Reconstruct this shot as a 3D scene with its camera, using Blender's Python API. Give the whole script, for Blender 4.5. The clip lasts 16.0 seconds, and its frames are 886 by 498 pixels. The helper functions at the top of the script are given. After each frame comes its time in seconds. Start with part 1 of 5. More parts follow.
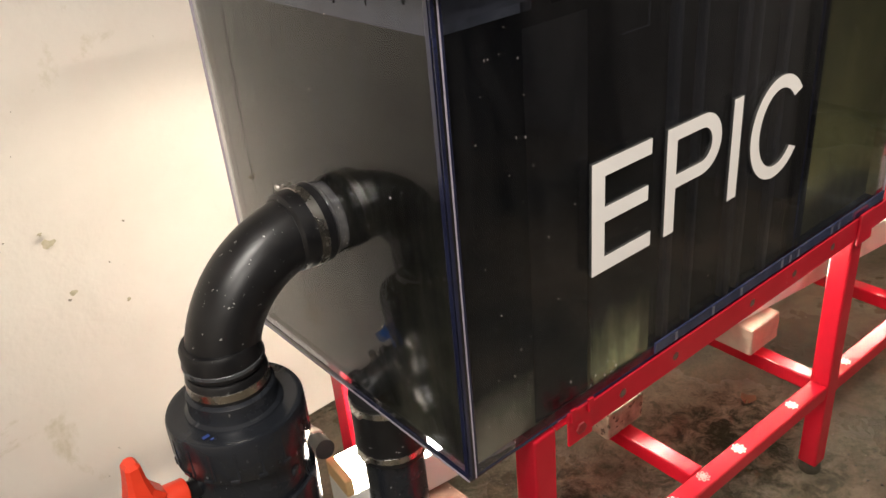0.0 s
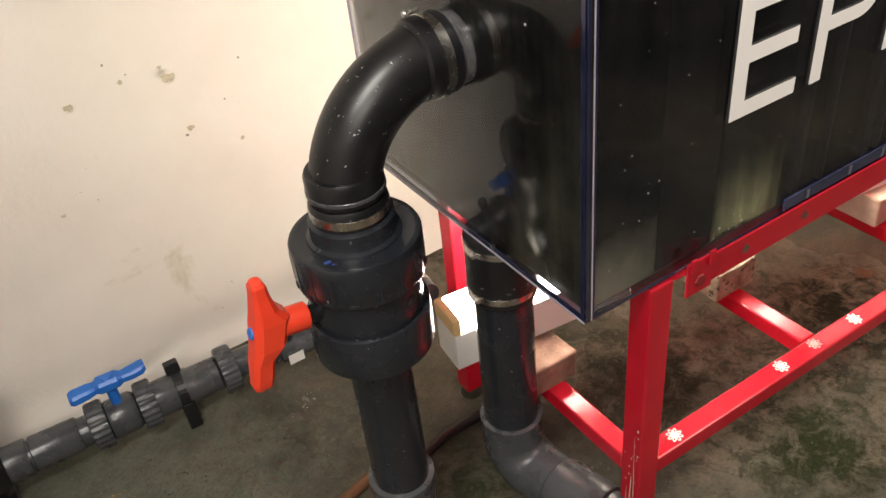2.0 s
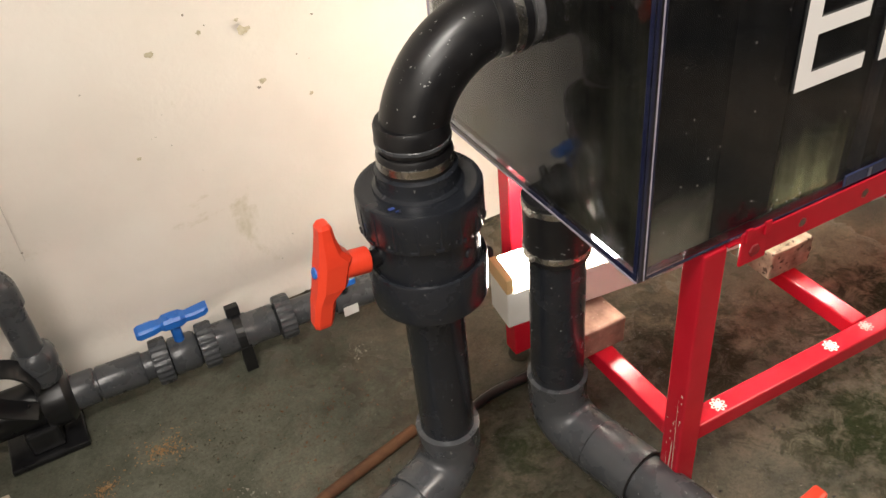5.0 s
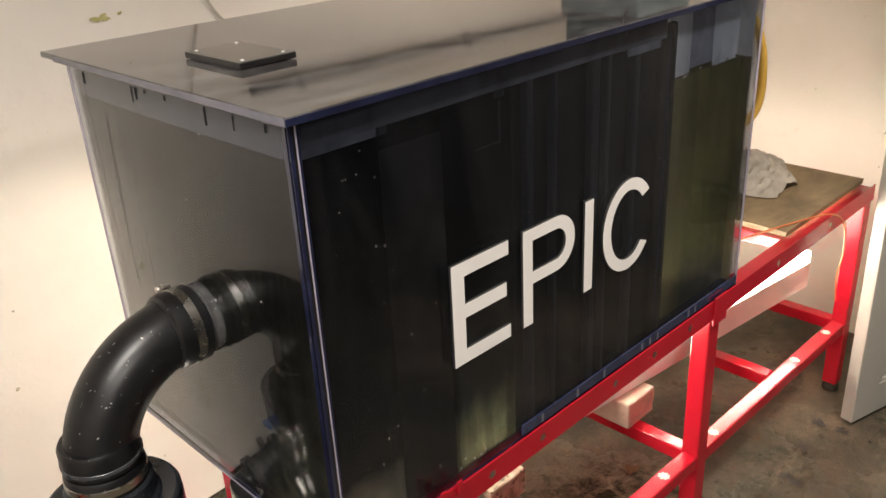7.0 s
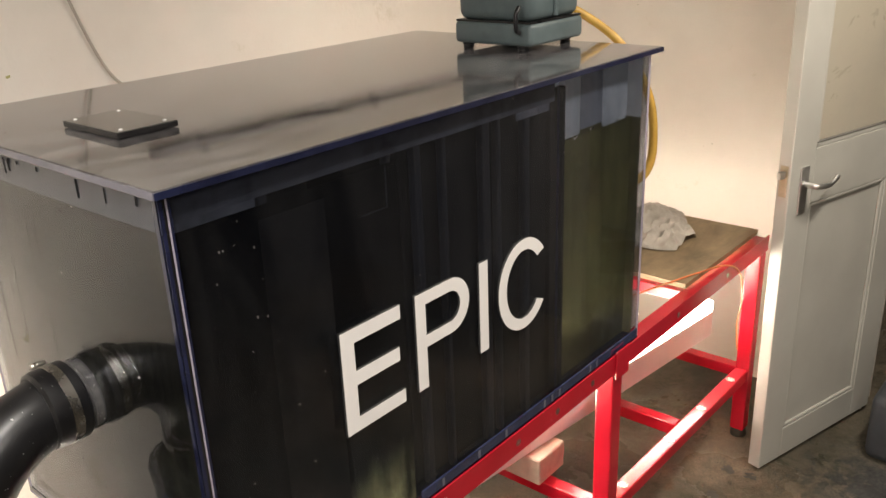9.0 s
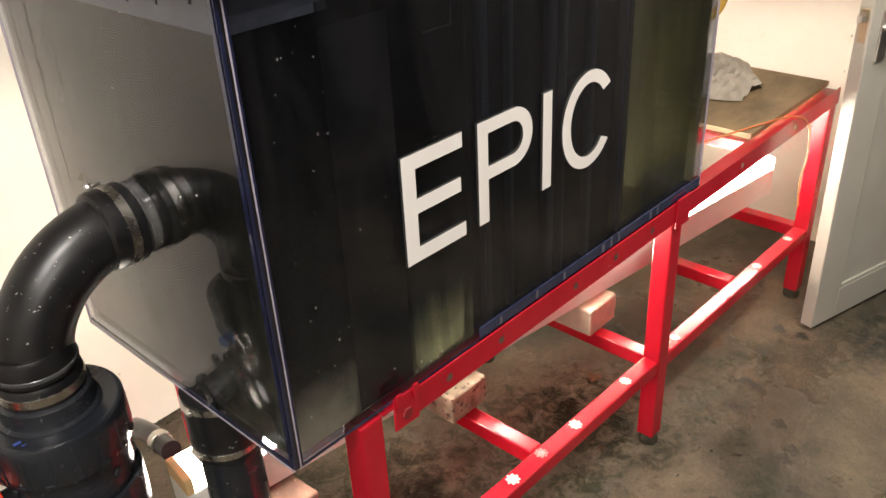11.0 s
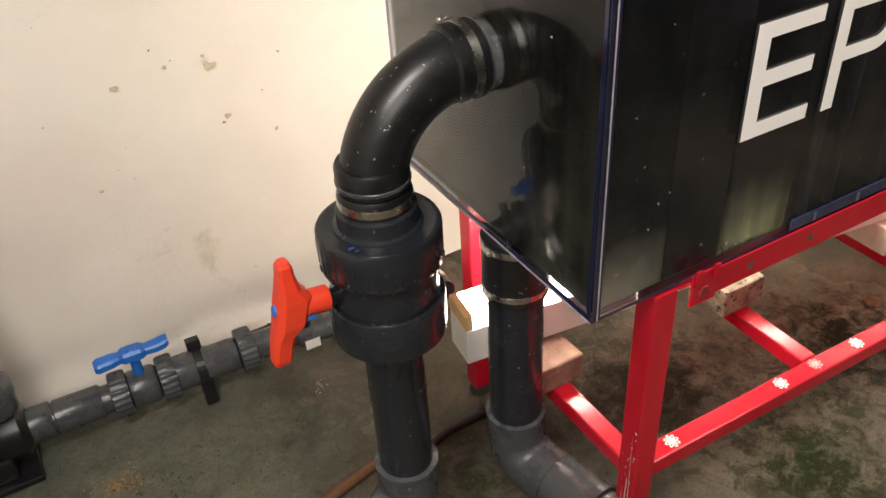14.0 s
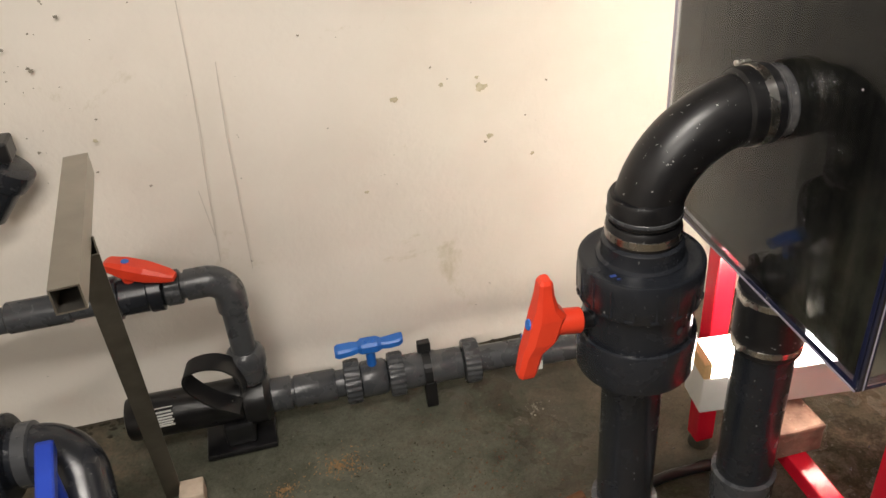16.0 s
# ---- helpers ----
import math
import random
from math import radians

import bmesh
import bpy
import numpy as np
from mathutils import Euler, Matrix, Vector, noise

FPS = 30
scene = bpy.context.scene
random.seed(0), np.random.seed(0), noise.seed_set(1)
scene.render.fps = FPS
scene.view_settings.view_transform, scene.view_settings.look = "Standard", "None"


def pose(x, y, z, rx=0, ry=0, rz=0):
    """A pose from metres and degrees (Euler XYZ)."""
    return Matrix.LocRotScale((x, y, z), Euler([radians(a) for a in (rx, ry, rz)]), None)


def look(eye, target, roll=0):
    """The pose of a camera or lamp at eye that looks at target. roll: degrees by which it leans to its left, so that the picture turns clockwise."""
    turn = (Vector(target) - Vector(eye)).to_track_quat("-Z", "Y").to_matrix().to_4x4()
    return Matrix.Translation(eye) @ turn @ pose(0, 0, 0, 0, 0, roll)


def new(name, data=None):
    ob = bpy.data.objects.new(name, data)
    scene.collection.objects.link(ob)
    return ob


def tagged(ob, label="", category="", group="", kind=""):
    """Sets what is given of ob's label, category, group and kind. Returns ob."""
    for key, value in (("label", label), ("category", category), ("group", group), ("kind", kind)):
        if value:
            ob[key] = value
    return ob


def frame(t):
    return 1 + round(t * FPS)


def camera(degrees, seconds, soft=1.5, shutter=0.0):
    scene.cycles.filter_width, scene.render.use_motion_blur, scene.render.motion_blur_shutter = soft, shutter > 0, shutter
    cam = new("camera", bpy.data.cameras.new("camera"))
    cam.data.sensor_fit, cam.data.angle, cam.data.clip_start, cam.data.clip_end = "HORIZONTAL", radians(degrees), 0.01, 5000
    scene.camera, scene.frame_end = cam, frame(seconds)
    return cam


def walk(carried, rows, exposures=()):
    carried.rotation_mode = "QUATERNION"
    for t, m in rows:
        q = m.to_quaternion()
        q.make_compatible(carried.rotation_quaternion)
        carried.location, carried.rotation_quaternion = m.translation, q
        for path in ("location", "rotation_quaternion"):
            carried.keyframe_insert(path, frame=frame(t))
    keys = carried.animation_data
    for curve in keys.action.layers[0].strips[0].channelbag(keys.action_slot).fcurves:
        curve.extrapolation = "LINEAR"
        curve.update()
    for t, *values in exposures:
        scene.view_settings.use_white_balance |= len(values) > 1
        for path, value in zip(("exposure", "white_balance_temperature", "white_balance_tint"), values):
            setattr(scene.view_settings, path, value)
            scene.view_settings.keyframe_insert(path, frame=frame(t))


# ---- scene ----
cam = camera(55.3, 16.0)
PATH = [
    (0, (0.077, 0.071, 1.651), (1.145, 1.466, 0.697), -5.3),
    (0.5, (0.067, 0.079, 1.637), (1.06, 1.472, 0.599), -5.8),
    (1, (0.066, 0.093, 1.621), (0.986, 1.487, 0.52), -6.5),
    (1.5, (0.052, 0.097, 1.61), (0.909, 1.489, 0.458), -6.9),
    (2, (0.03, 0.099, 1.602), (0.816, 1.499, 0.409), -6.8),
    (2.5, (0.011, 0.107, 1.599), (0.718, 1.524, 0.378), -5.7),
    (3, (-0.023, 0.103, 1.638), (0.604, 1.597, 0.465), -4.3),
    (3.2, (-0.04, 0.093, 1.65), (0.532, 1.627, 0.5), -3.9),
    (5.3, (0.007, 0.036, 1.598), (0.713, 1.442, 0.363), -7.3),
    (5.5, (0.026, 0.016, 1.62), (0.809, 1.399, 0.406), -7.0),
    (6, (0.056, 0.0, 1.663), (1.048, 1.358, 0.58), -4.9),
    (6.5, (0.075, -0.026, 1.723), (1.244, 1.313, 0.805), -3.5),
    (7, (0.093, -0.037, 1.736), (1.354, 1.277, 0.908), -3.1),
    (7.5, (0.105, -0.06, 1.749), (1.438, 1.21, 0.966), -2.4),
    (8, (0.119, -0.076, 1.76), (1.5, 1.167, 1.02), -2.0),
    (8.2, (0.126, -0.072, 1.758), (1.52, 1.165, 1.032), -2.0),
    (10.3, (0.153, -0.083, 1.747), (1.574, 1.112, 1.003), -2.5),
    (10.5, (0.142, -0.072, 1.729), (1.527, 1.133, 0.936), -2.6),
    (11, (0.134, -0.027, 1.66), (1.386, 1.183, 0.675), -3.0),
    (11.5, (0.11, -0.001, 1.643), (1.257, 1.223, 0.555), -3.1),
    (12, (0.08, 0.019, 1.631), (1.135, 1.288, 0.501), -3.1),
    (12.5, (0.054, 0.035, 1.623), (1.029, 1.344, 0.467), -3.2),
    (13, (0.037, 0.034, 1.629), (0.939, 1.379, 0.455), -3.6),
    (13.5, (0.016, 0.039, 1.628), (0.852, 1.421, 0.449), -3.6),
    (14, (-0.001, 0.039, 1.629), (0.75, 1.47, 0.451), -3.8),
    (14.5, (-0.036, 0.034, 1.642), (0.622, 1.526, 0.484), -3.9),
    (15, (-0.059, 0.031, 1.647), (0.498, 1.595, 0.531), -3.6),
    (15.5, (-0.086, 0.043, 1.646), (0.36, 1.66, 0.556), -3.8),
    (16, (-0.106, 0.035, 1.641), (0.228, 1.682, 0.558), -4.5),
]
walk(cam, [(t, look(eye, target, roll)) for t, eye, target, roll in PATH],
     exposures=((0, 0.05), (1.5, 0.05), (5.5, 0.18), (6.5, -0.04), (7, 0.0), (7.5, 0.08), (8, 0.13), (10.5, 0.06), (11, 0.2), (12, 0.2), (12.5, 0.1), (13, 0.02), (13.5, -0.02), (14, 0.04), (16, 0.0)))
# ---------- world, lights, exposure ----------
world = bpy.data.worlds.new("room_air")
scene.world = world
world.use_nodes = True
world.node_tree.nodes["Background"].inputs["Color"].default_value = (0.9, 0.85, 0.8, 1)
world.node_tree.nodes["Background"].inputs["Strength"].default_value = 0.02


def area_lamp(name, x, y, z, sx, sy, watts, colour, turn=(0, 0, 0)):
    d = bpy.data.lights.new(name, "AREA")
    d.shape, d.size, d.size_y, d.energy, d.color = "RECTANGLE", sx, sy, watts, colour
    ob = new(name, d)
    ob.matrix_world = pose(x, y, z, *turn)
    return ob


CEIL_Z = 2.42
area_lamp("unseen_ceiling_batten", -0.35, 0.33, CEIL_Z - 0.075, 1.15, 0.10, 38, (1.0, 0.935, 0.865), (0, 0, 20))
# Added fill behind the camera, to lift the lower wall and front faces.
area_lamp("unseen_ceiling_batten", -0.9, -1.1, CEIL_Z - 0.075, 1.15, 0.10, 46, (1.0, 0.935, 0.865), (0, 0, 20))
area_lamp("unseen_ceiling_batten", 2.1, 0.0, CEIL_Z - 0.075, 1.15, 0.10, 34, (1.0, 0.91, 0.80), (0, 0, 0))



# ---------- materials ----------
def nodes_of(name):
    m = bpy.data.materials.new(name)
    m.use_nodes = True
    nt = m.node_tree
    b = nt.nodes["Principled BSDF"]
    return m, nt, b


def nd(nt, kind, **kw):
    n = nt.nodes.new(kind)
    for k, v in kw.items():
        if k in n.inputs:
            n.inputs[k].default_value = v
    return n


def coords(nt, scale=(1, 1, 1)):
    g = nt.nodes.new("ShaderNodeNewGeometry")
    mp = nt.nodes.new("ShaderNodeMapping")
    mp.inputs["Scale"].default_value = scale
    nt.links.new(g.outputs["Position"], mp.inputs["Vector"])
    return mp.outputs["Vector"]


def noise_tex(nt, vec, scale, detail=4, rough=0.55, dist=0.0):
    n = nd(nt, "ShaderNodeTexNoise", Scale=scale, Detail=detail, Roughness=rough, Distortion=dist)
    nt.links.new(vec, n.inputs["Vector"])
    return n.outputs["Fac"]


def ramp(nt, fac, stops):
    r = nt.nodes.new("ShaderNodeValToRGB")
    e = r.color_ramp.elements
    while len(e) < len(stops):
        e.new(0.5)
    for k, (p, c) in enumerate(stops):
        e[k].position = p
        e[k].color = (*c, 1) if len(c) == 3 else c
    nt.links.new(fac, r.inputs["Fac"])
    return r.outputs["Color"]


def mixc(nt, fac, a, b, kind="MIX"):
    m = nt.nodes.new("ShaderNodeMix")
    m.data_type, m.blend_type = "RGBA", kind
    for sock, v in ((m.inputs[0], fac), (m.inputs[6], a), (m.inputs[7], b)):
        if isinstance(v, (int, float)):
            sock.default_value = v
        elif isinstance(v, tuple):
            sock.default_value = (*v, 1)
        else:
            nt.links.new(v, sock)
    return m.outputs[2]


def bump(nt, b, height, strength=0.2, dist=0.002):
    n = nd(nt, "ShaderNodeBump", Strength=strength, Distance=dist)
    nt.links.new(height, n.inputs["Height"])
    nt.links.new(n.outputs["Normal"], b.inputs["Normal"])


def plain(name, c1, c2, rough=0.4, metal=0.0, scale=25, grain=180, bumpy=0.08, spots=None, rough_var=0.12, coat=0.0):
    """A surface of two close tones, with grain, a little relief, and specks of a third tone if given (colour, share)."""
    m, nt, b = nodes_of(name)
    v = coords(nt)
    big, fine = noise_tex(nt, v, scale, 5), noise_tex(nt, v, grain, 3)
    col = ramp(nt, big, [(0.3, c1), (0.7, c2)])
    if spots:
        sp = noise_tex(nt, v, grain * 0.7, 2, 0.6)
        col = mixc(nt, ramp(nt, sp, [(spots[1], (0, 0, 0)), (min(1, spots[1] + 0.03), (1, 1, 1))]), col, spots[0])
    nt.links.new(col, b.inputs["Base Color"])
    rr = nd(nt, "ShaderNodeMapRange")
    rr.inputs[3].default_value, rr.inputs[4].default_value = max(0.02, rough - rough_var), min(1, rough + rough_var)
    nt.links.new(big, rr.inputs[0])
    nt.links.new(rr.outputs[0], b.inputs["Roughness"])
    b.inputs["Metallic"].default_value = metal
    b.inputs["Coat Weight"].default_value = coat
    b.inputs["Coat Roughness"].default_value = 0.08
    bump(nt, b, fine, bumpy, 0.001)
    return m


def wall_material():
    m, nt, b = nodes_of("limewashed_wall")
    v = coords(nt)
    big = noise_tex(nt, v, 1.6, 6, 0.6)
    col = ramp(nt, big, [(0.3, (0.72, 0.665, 0.595)), (0.55, (0.79, 0.74, 0.67)), (0.75, (0.82, 0.775, 0.71))])
    st = noise_tex(nt, v, 4.3, 7, 0.72, 0.4)
    col = mixc(nt, ramp(nt, st, [(0.63, (0, 0, 0)), (0.74, (0.55, 0.55, 0.55))]), col, (0.48, 0.43, 0.28))
    speck = noise_tex(nt, v, 30, 4, 0.6)
    col = mixc(nt, ramp(nt, speck, [(0.735, (0, 0, 0)), (0.76, (0.7, 0.7, 0.7))]), col, (0.14, 0.13, 0.07))
    nt.links.new(col, b.inputs["Base Color"])
    b.inputs["Roughness"].default_value = 0.6
    mixh = nt.nodes.new("ShaderNodeMath")
    mixh.operation = "MULTIPLY_ADD"
    nt.links.new(noise_tex(nt, v, 3.5, 5, 0.5, 0.3), mixh.inputs[0])
    mixh.inputs[1].default_value = 6.0
    nt.links.new(noise_tex(nt, v, 60, 4), mixh.inputs[2])
    bump(nt, b, mixh.outputs[0], 0.32, 0.004)
    return m


def moss_and_tone_beds(nt, v, col):
    """Dark green moss and other tones, darker or paler, in a few round beds of the floor."""
    clump = noise_tex(nt, v, 15, 9, 0.76, 0.5)
    gloss = (0.22, 0.22, 0.22)
    for x, y, r, c, gain in ((1.34, 0.79, 0.46, (0.014, 0.020, 0.007), 0.17), (1.75, 1.0, 0.50, (0.014, 0.015, 0.008), 0.18), (1.15, 1.15, 0.65, (0.032, 0.028, 0.019), 0.17), (0.66, 1.14, 0.55, (0.024, 0.031, 0.015), 0.12), (0.35, 1.66, 0.30, (0.045, 0.05, 0.03), 0.10), (2.72, 0.34, 0.42, (0.050, 0.052, 0.054), 0.22), (-0.2, 1.5, 0.9, (0.118, 0.122, 0.098), 0.30)):
        d = nt.nodes.new("ShaderNodeVectorMath")
        d.operation = "DISTANCE"
        nt.links.new(v, d.inputs[0])
        d.inputs[1].default_value = (x, y, 0)
        m = nd(nt, "ShaderNodeMapRange")
        m.inputs[1].default_value, m.inputs[2].default_value = 0.0, r
        m.inputs[3].default_value, m.inputs[4].default_value = gain, gain - 0.40
        nt.links.new(d.outputs["Value"], m.inputs[0])
        a = nt.nodes.new("ShaderNodeMath")
        a.operation = "ADD"
        nt.links.new(clump, a.inputs[0])
        nt.links.new(m.outputs[0], a.inputs[1])
        bed = ramp(nt, a.outputs[0], [(0.47, (0, 0, 0)), (0.64, (0.93, 0.93, 0.93))])
        col = mixc(nt, bed, col, c)
        gloss = mixc(nt, bed, gloss, (0.03, 0.03, 0.03))
    return col, gloss


def floor_material():
    m, nt, b = nodes_of("damp_concrete")
    v = coords(nt)
    big = noise_tex(nt, v, 1.3, 6, 0.62, 0.3)
    col = ramp(nt, big, [(0.36, (0.050, 0.050, 0.040)), (0.5, (0.112, 0.095, 0.072)), (0.64, (0.19, 0.15, 0.11))])
    moss = noise_tex(nt, v, 3.1, 8, 0.75, 0.5)
    fine = noise_tex(nt, v, 38, 6, 0.7)
    mm = nt.nodes.new("ShaderNodeMath")
    mm.operation = "MULTIPLY"
    nt.links.new(ramp(nt, moss, [(0.52, (0, 0, 0)), (0.66, (1, 1, 1))]), mm.inputs[0])
    nt.links.new(ramp(nt, fine, [(0.40, (0, 0, 0)), (0.58, (1, 1, 1))]), mm.inputs[1])
    col = mixc(nt, mm.outputs[0], col, (0.016, 0.022, 0.009))
    col, gloss = moss_and_tone_beds(nt, v, col)
    rust = noise_tex(nt, v, 7.0, 6, 0.7, 0.2)
    col = mixc(nt, ramp(nt, rust, [(0.66, (0, 0, 0)), (0.74, (0.8, 0.8, 0.8))]), col, (0.085, 0.042, 0.02))
    gr = noise_tex(nt, v, 130, 6, 0.75)
    col = mixc(nt, 0.55, col, mixc(nt, 1.0, col, ramp(nt, gr, [(0.30, (0.45, 0.45, 0.45)), (0.5, (0.97, 0.97, 0.97)), (0.72, (1.5, 1.47, 1.42))]), "MULTIPLY"))
    speck = noise_tex(nt, v, 95, 3, 0.6)
    col = mixc(nt, ramp(nt, speck, [(0.68, (0, 0, 0)), (0.73, (1, 1, 1))]), col, (0.02, 0.018, 0.013))
    patch = noise_tex(nt, v, 4.2, 9, 0.72, 0.6)
    col = mixc(nt, 0.65, col, mixc(nt, 1.0, col, ramp(nt, patch, [(0.36, (0.48, 0.48, 0.42)), (0.47, (0.75, 0.76, 0.70)), (0.56, (1.05, 1.03, 0.98)), (0.68, (1.5, 1.42, 1.28))]), "MULTIPLY"))
    lime = noise_tex(nt, v, 70, 3, 0.6)
    col = mixc(nt, ramp(nt, lime, [(0.71, (0, 0, 0)), (0.75, (0.5, 0.5, 0.5))]), col, (0.30, 0.28, 0.23))
    nt.links.new(col, b.inputs["Base Color"])
    wet = noise_tex(nt, v, 1.9, 5, 0.6, 0.2)
    nt.links.new(ramp(nt, wet, [(0.42, (0.16, 0.16, 0.16)), (0.56, (0.60, 0.60, 0.60))]), b.inputs["Roughness"])
    nt.links.new(gloss, b.inputs["Specular IOR Level"])
    bump(nt, b, noise_tex(nt, v, 22, 9, 0.75), 0.8, 0.008)
    return m


def acrylic(name, tint, solid, share, rough=0.03, dust=0.0, base=0.022, wipe=(1, 1, 1), rise=4.0):
    """Smoky clear sheet: a dark body that lets some light through, under a clear gloss that rises at grazing angles."""
    m, nt, b = nodes_of(name)
    nt.nodes.remove(b)
    v = coords(nt)
    streak = noise_tex(nt, coords(nt, (60, 60, 3)), 1.0, 4, 0.6)
    smear = noise_tex(nt, coords(nt, wipe), 5, 7, 0.72, 0.9)
    bm = nd(nt, "ShaderNodeBump", Strength=0.012, Distance=0.0008)
    nt.links.new(streak, bm.inputs["Height"])
    dark = nt.nodes.new("ShaderNodeBsdfDiffuse")
    col = mixc(nt, ramp(nt, smear, [(0.42, (0, 0, 0)), (0.64, (dust,) * 3)]), tuple(solid), (0.31, 0.30, 0.305))
    nt.links.new(col, dark.inputs["Color"])
    tr = nt.nodes.new("ShaderNodeBsdfTransparent")
    tr.inputs["Color"].default_value = (*tint, 1)
    body = nt.nodes.new("ShaderNodeMixShader")
    body.inputs[0].default_value = share
    nt.links.new(dark.outputs[0], body.inputs[1])
    nt.links.new(tr.outputs[0], body.inputs[2])
    gl = nt.nodes.new("ShaderNodeBsdfGlossy")
    gl.inputs["Color"].default_value = (1, 1, 1, 1)
    nt.links.new(ramp(nt, smear, [(0.35, (rough,) * 3), (0.8, (rough * 2.2,) * 3)]), gl.inputs["Roughness"])
    nt.links.new(bm.outputs["Normal"], gl.inputs["Normal"])
    lw = nd(nt, "ShaderNodeLayerWeight", Blend=0.5)
    p5, fr = nt.nodes.new("ShaderNodeMath"), nt.nodes.new("ShaderNodeMath")
    p5.operation, fr.operation = "POWER", "MULTIPLY_ADD"
    nt.links.new(lw.outputs["Facing"], p5.inputs[0])
    p5.inputs[1].default_value = rise
    nt.links.new(p5.outputs[0], fr.inputs[0])
    fr.inputs[1].default_value, fr.inputs[2].default_value = 0.97, base
    mx = nt.nodes.new("ShaderNodeMixShader")
    nt.links.new(fr.outputs[0], mx.inputs[0])
    nt.links.new(body.outputs[0], mx.inputs[1])
    nt.links.new(gl.outputs[0], mx.inputs[2])
    nt.links.new(mx.outputs[0], nt.nodes["Material Output"].inputs["Surface"])
    return m


def film(name, c1, c2, through_share=0.5, scale=9, glow_fade=None, runs=(34, 34, 2.2)):
    """Thin film on a sheet: part of the light that falls on its far side shines through."""
    m, nt, b = nodes_of(name)
    nt.nodes.remove(b)
    v = coords(nt)
    big, run = noise_tex(nt, v, scale, 6, 0.65), noise_tex(nt, coords(nt, runs), 1.0, 5, 0.65)
    col = mixc(nt, 0.5, ramp(nt, big, [(0.3, c1), (0.7, c2)]), ramp(nt, run, [(0.3, c1), (0.7, c2)]))
    # Paints a lit foot into the colour: it fades to near black upwards.
    if glow_fade:
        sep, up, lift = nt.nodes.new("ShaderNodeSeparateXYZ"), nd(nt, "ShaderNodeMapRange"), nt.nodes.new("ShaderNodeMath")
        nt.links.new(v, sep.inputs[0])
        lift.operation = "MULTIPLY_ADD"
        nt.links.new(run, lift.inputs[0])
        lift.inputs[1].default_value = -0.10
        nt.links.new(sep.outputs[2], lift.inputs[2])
        up.inputs[1].default_value, up.inputs[2].default_value = glow_fade[0] - 0.05, glow_fade[1] - 0.05
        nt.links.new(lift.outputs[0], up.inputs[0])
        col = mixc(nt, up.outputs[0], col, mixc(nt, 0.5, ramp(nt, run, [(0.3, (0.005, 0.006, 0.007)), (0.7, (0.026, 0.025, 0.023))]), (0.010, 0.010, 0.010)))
    df, tl, mx = nt.nodes.new("ShaderNodeBsdfDiffuse"), nt.nodes.new("ShaderNodeBsdfTranslucent"), nt.nodes.new("ShaderNodeMixShader")
    nt.links.new(col, df.inputs["Color"])
    nt.links.new(col, tl.inputs["Color"])
    mx.inputs[0].default_value = through_share
    nt.links.new(df.outputs[0], mx.inputs[1])
    nt.links.new(tl.outputs[0], mx.inputs[2])
    nt.links.new(mx.outputs[0], nt.nodes["Material Output"].inputs["Surface"])
    return m


def wood_material(name, c1, c2, along=(3, 40, 40), rough=0.6):
    m, nt, b = nodes_of(name)
    g = noise_tex(nt, coords(nt, along), 1.0, 6, 0.65, 0.6)
    big = noise_tex(nt, coords(nt), 5, 4)
    col = mixc(nt, 0.35, ramp(nt, g, [(0.3, c1), (0.7, c2)]), ramp(nt, big, [(0.35, c1), (0.65, c2)]))
    nt.links.new(col, b.inputs["Base Color"])
    b.inputs["Roughness"].default_value = rough
    bump(nt, b, g, 0.25, 0.001)
    return m


def glow(name, colour, strength):
    m, nt, b = nodes_of(name)
    b.inputs["Base Color"].default_value = (0.8, 0.8, 0.8, 1)
    b.inputs["Emission Color"].default_value = (*colour, 1)
    b.inputs["Emission Strength"].default_value = strength
    return m


M_WALL, M_FLOOR = wall_material(), floor_material()
M_CEIL = plain("ceiling_paint", (0.72, 0.69, 0.63), (0.78, 0.75, 0.69), 0.75, scale=2)
M_SMOKE = acrylic("smoked_acrylic", (0.86, 0.88, 0.92), (0.007, 0.008, 0.011), 0.82, 0.010, 0.09, 0.016, (2.2, 1, 0.4))
M_SMOKE_END = acrylic("smoked_acrylic_end", (0.86, 0.88, 0.92), (0.008, 0.008, 0.009), 0.82, 0.006, 0.05, 0.020, (1, 3.0, 0.4), 4.3)
M_LID = acrylic("smoked_acrylic_lid", (0.7, 0.7, 0.74), (0.034, 0.029, 0.031), 0.30, 0.05, 0.72, 0.04, (0.7, 1.5, 1))
M_EDGE = plain("blue_acrylic_edge", (0.007, 0.009, 0.027), (0.016, 0.020, 0.052), 0.12, coat=0.6)
M_EDGE_PALE = plain("pale_acrylic_edge", (0.30, 0.27, 0.34), (0.42, 0.38, 0.45), 0.15, coat=0.5)
M_RIM_GREY = plain("grey_sawn_edge", (0.085, 0.085, 0.115), (0.14, 0.135, 0.17), 0.2, coat=0.4)
M_INNER = film("black_inner_sheet", (0.007, 0.008, 0.010), (0.036, 0.035, 0.033), 0.0, 3)
M_INNER_OLIVE = film("algae_film", (0.03, 0.03, 0.012), (0.28, 0.26, 0.11), 0.6, 5, runs=(9, 9, 0.9))
M_HAZE = film("blue_grey_haze", (0.30, 0.33, 0.39), (0.84, 0.87, 0.93), 0.45, 14, runs=(12, 12, 3))
M_HAZE_DIM = film("dim_grey_haze", (0.09, 0.098, 0.125), (0.38, 0.40, 0.47), 0.45, 12, runs=(14, 14, 2))
M_CORNER_GLOW = film("brown_corner_glow", (0.20, 0.18, 0.125), (0.52, 0.46, 0.33), 0.90, 7, (0.762, 0.875), (7, 7, 3))
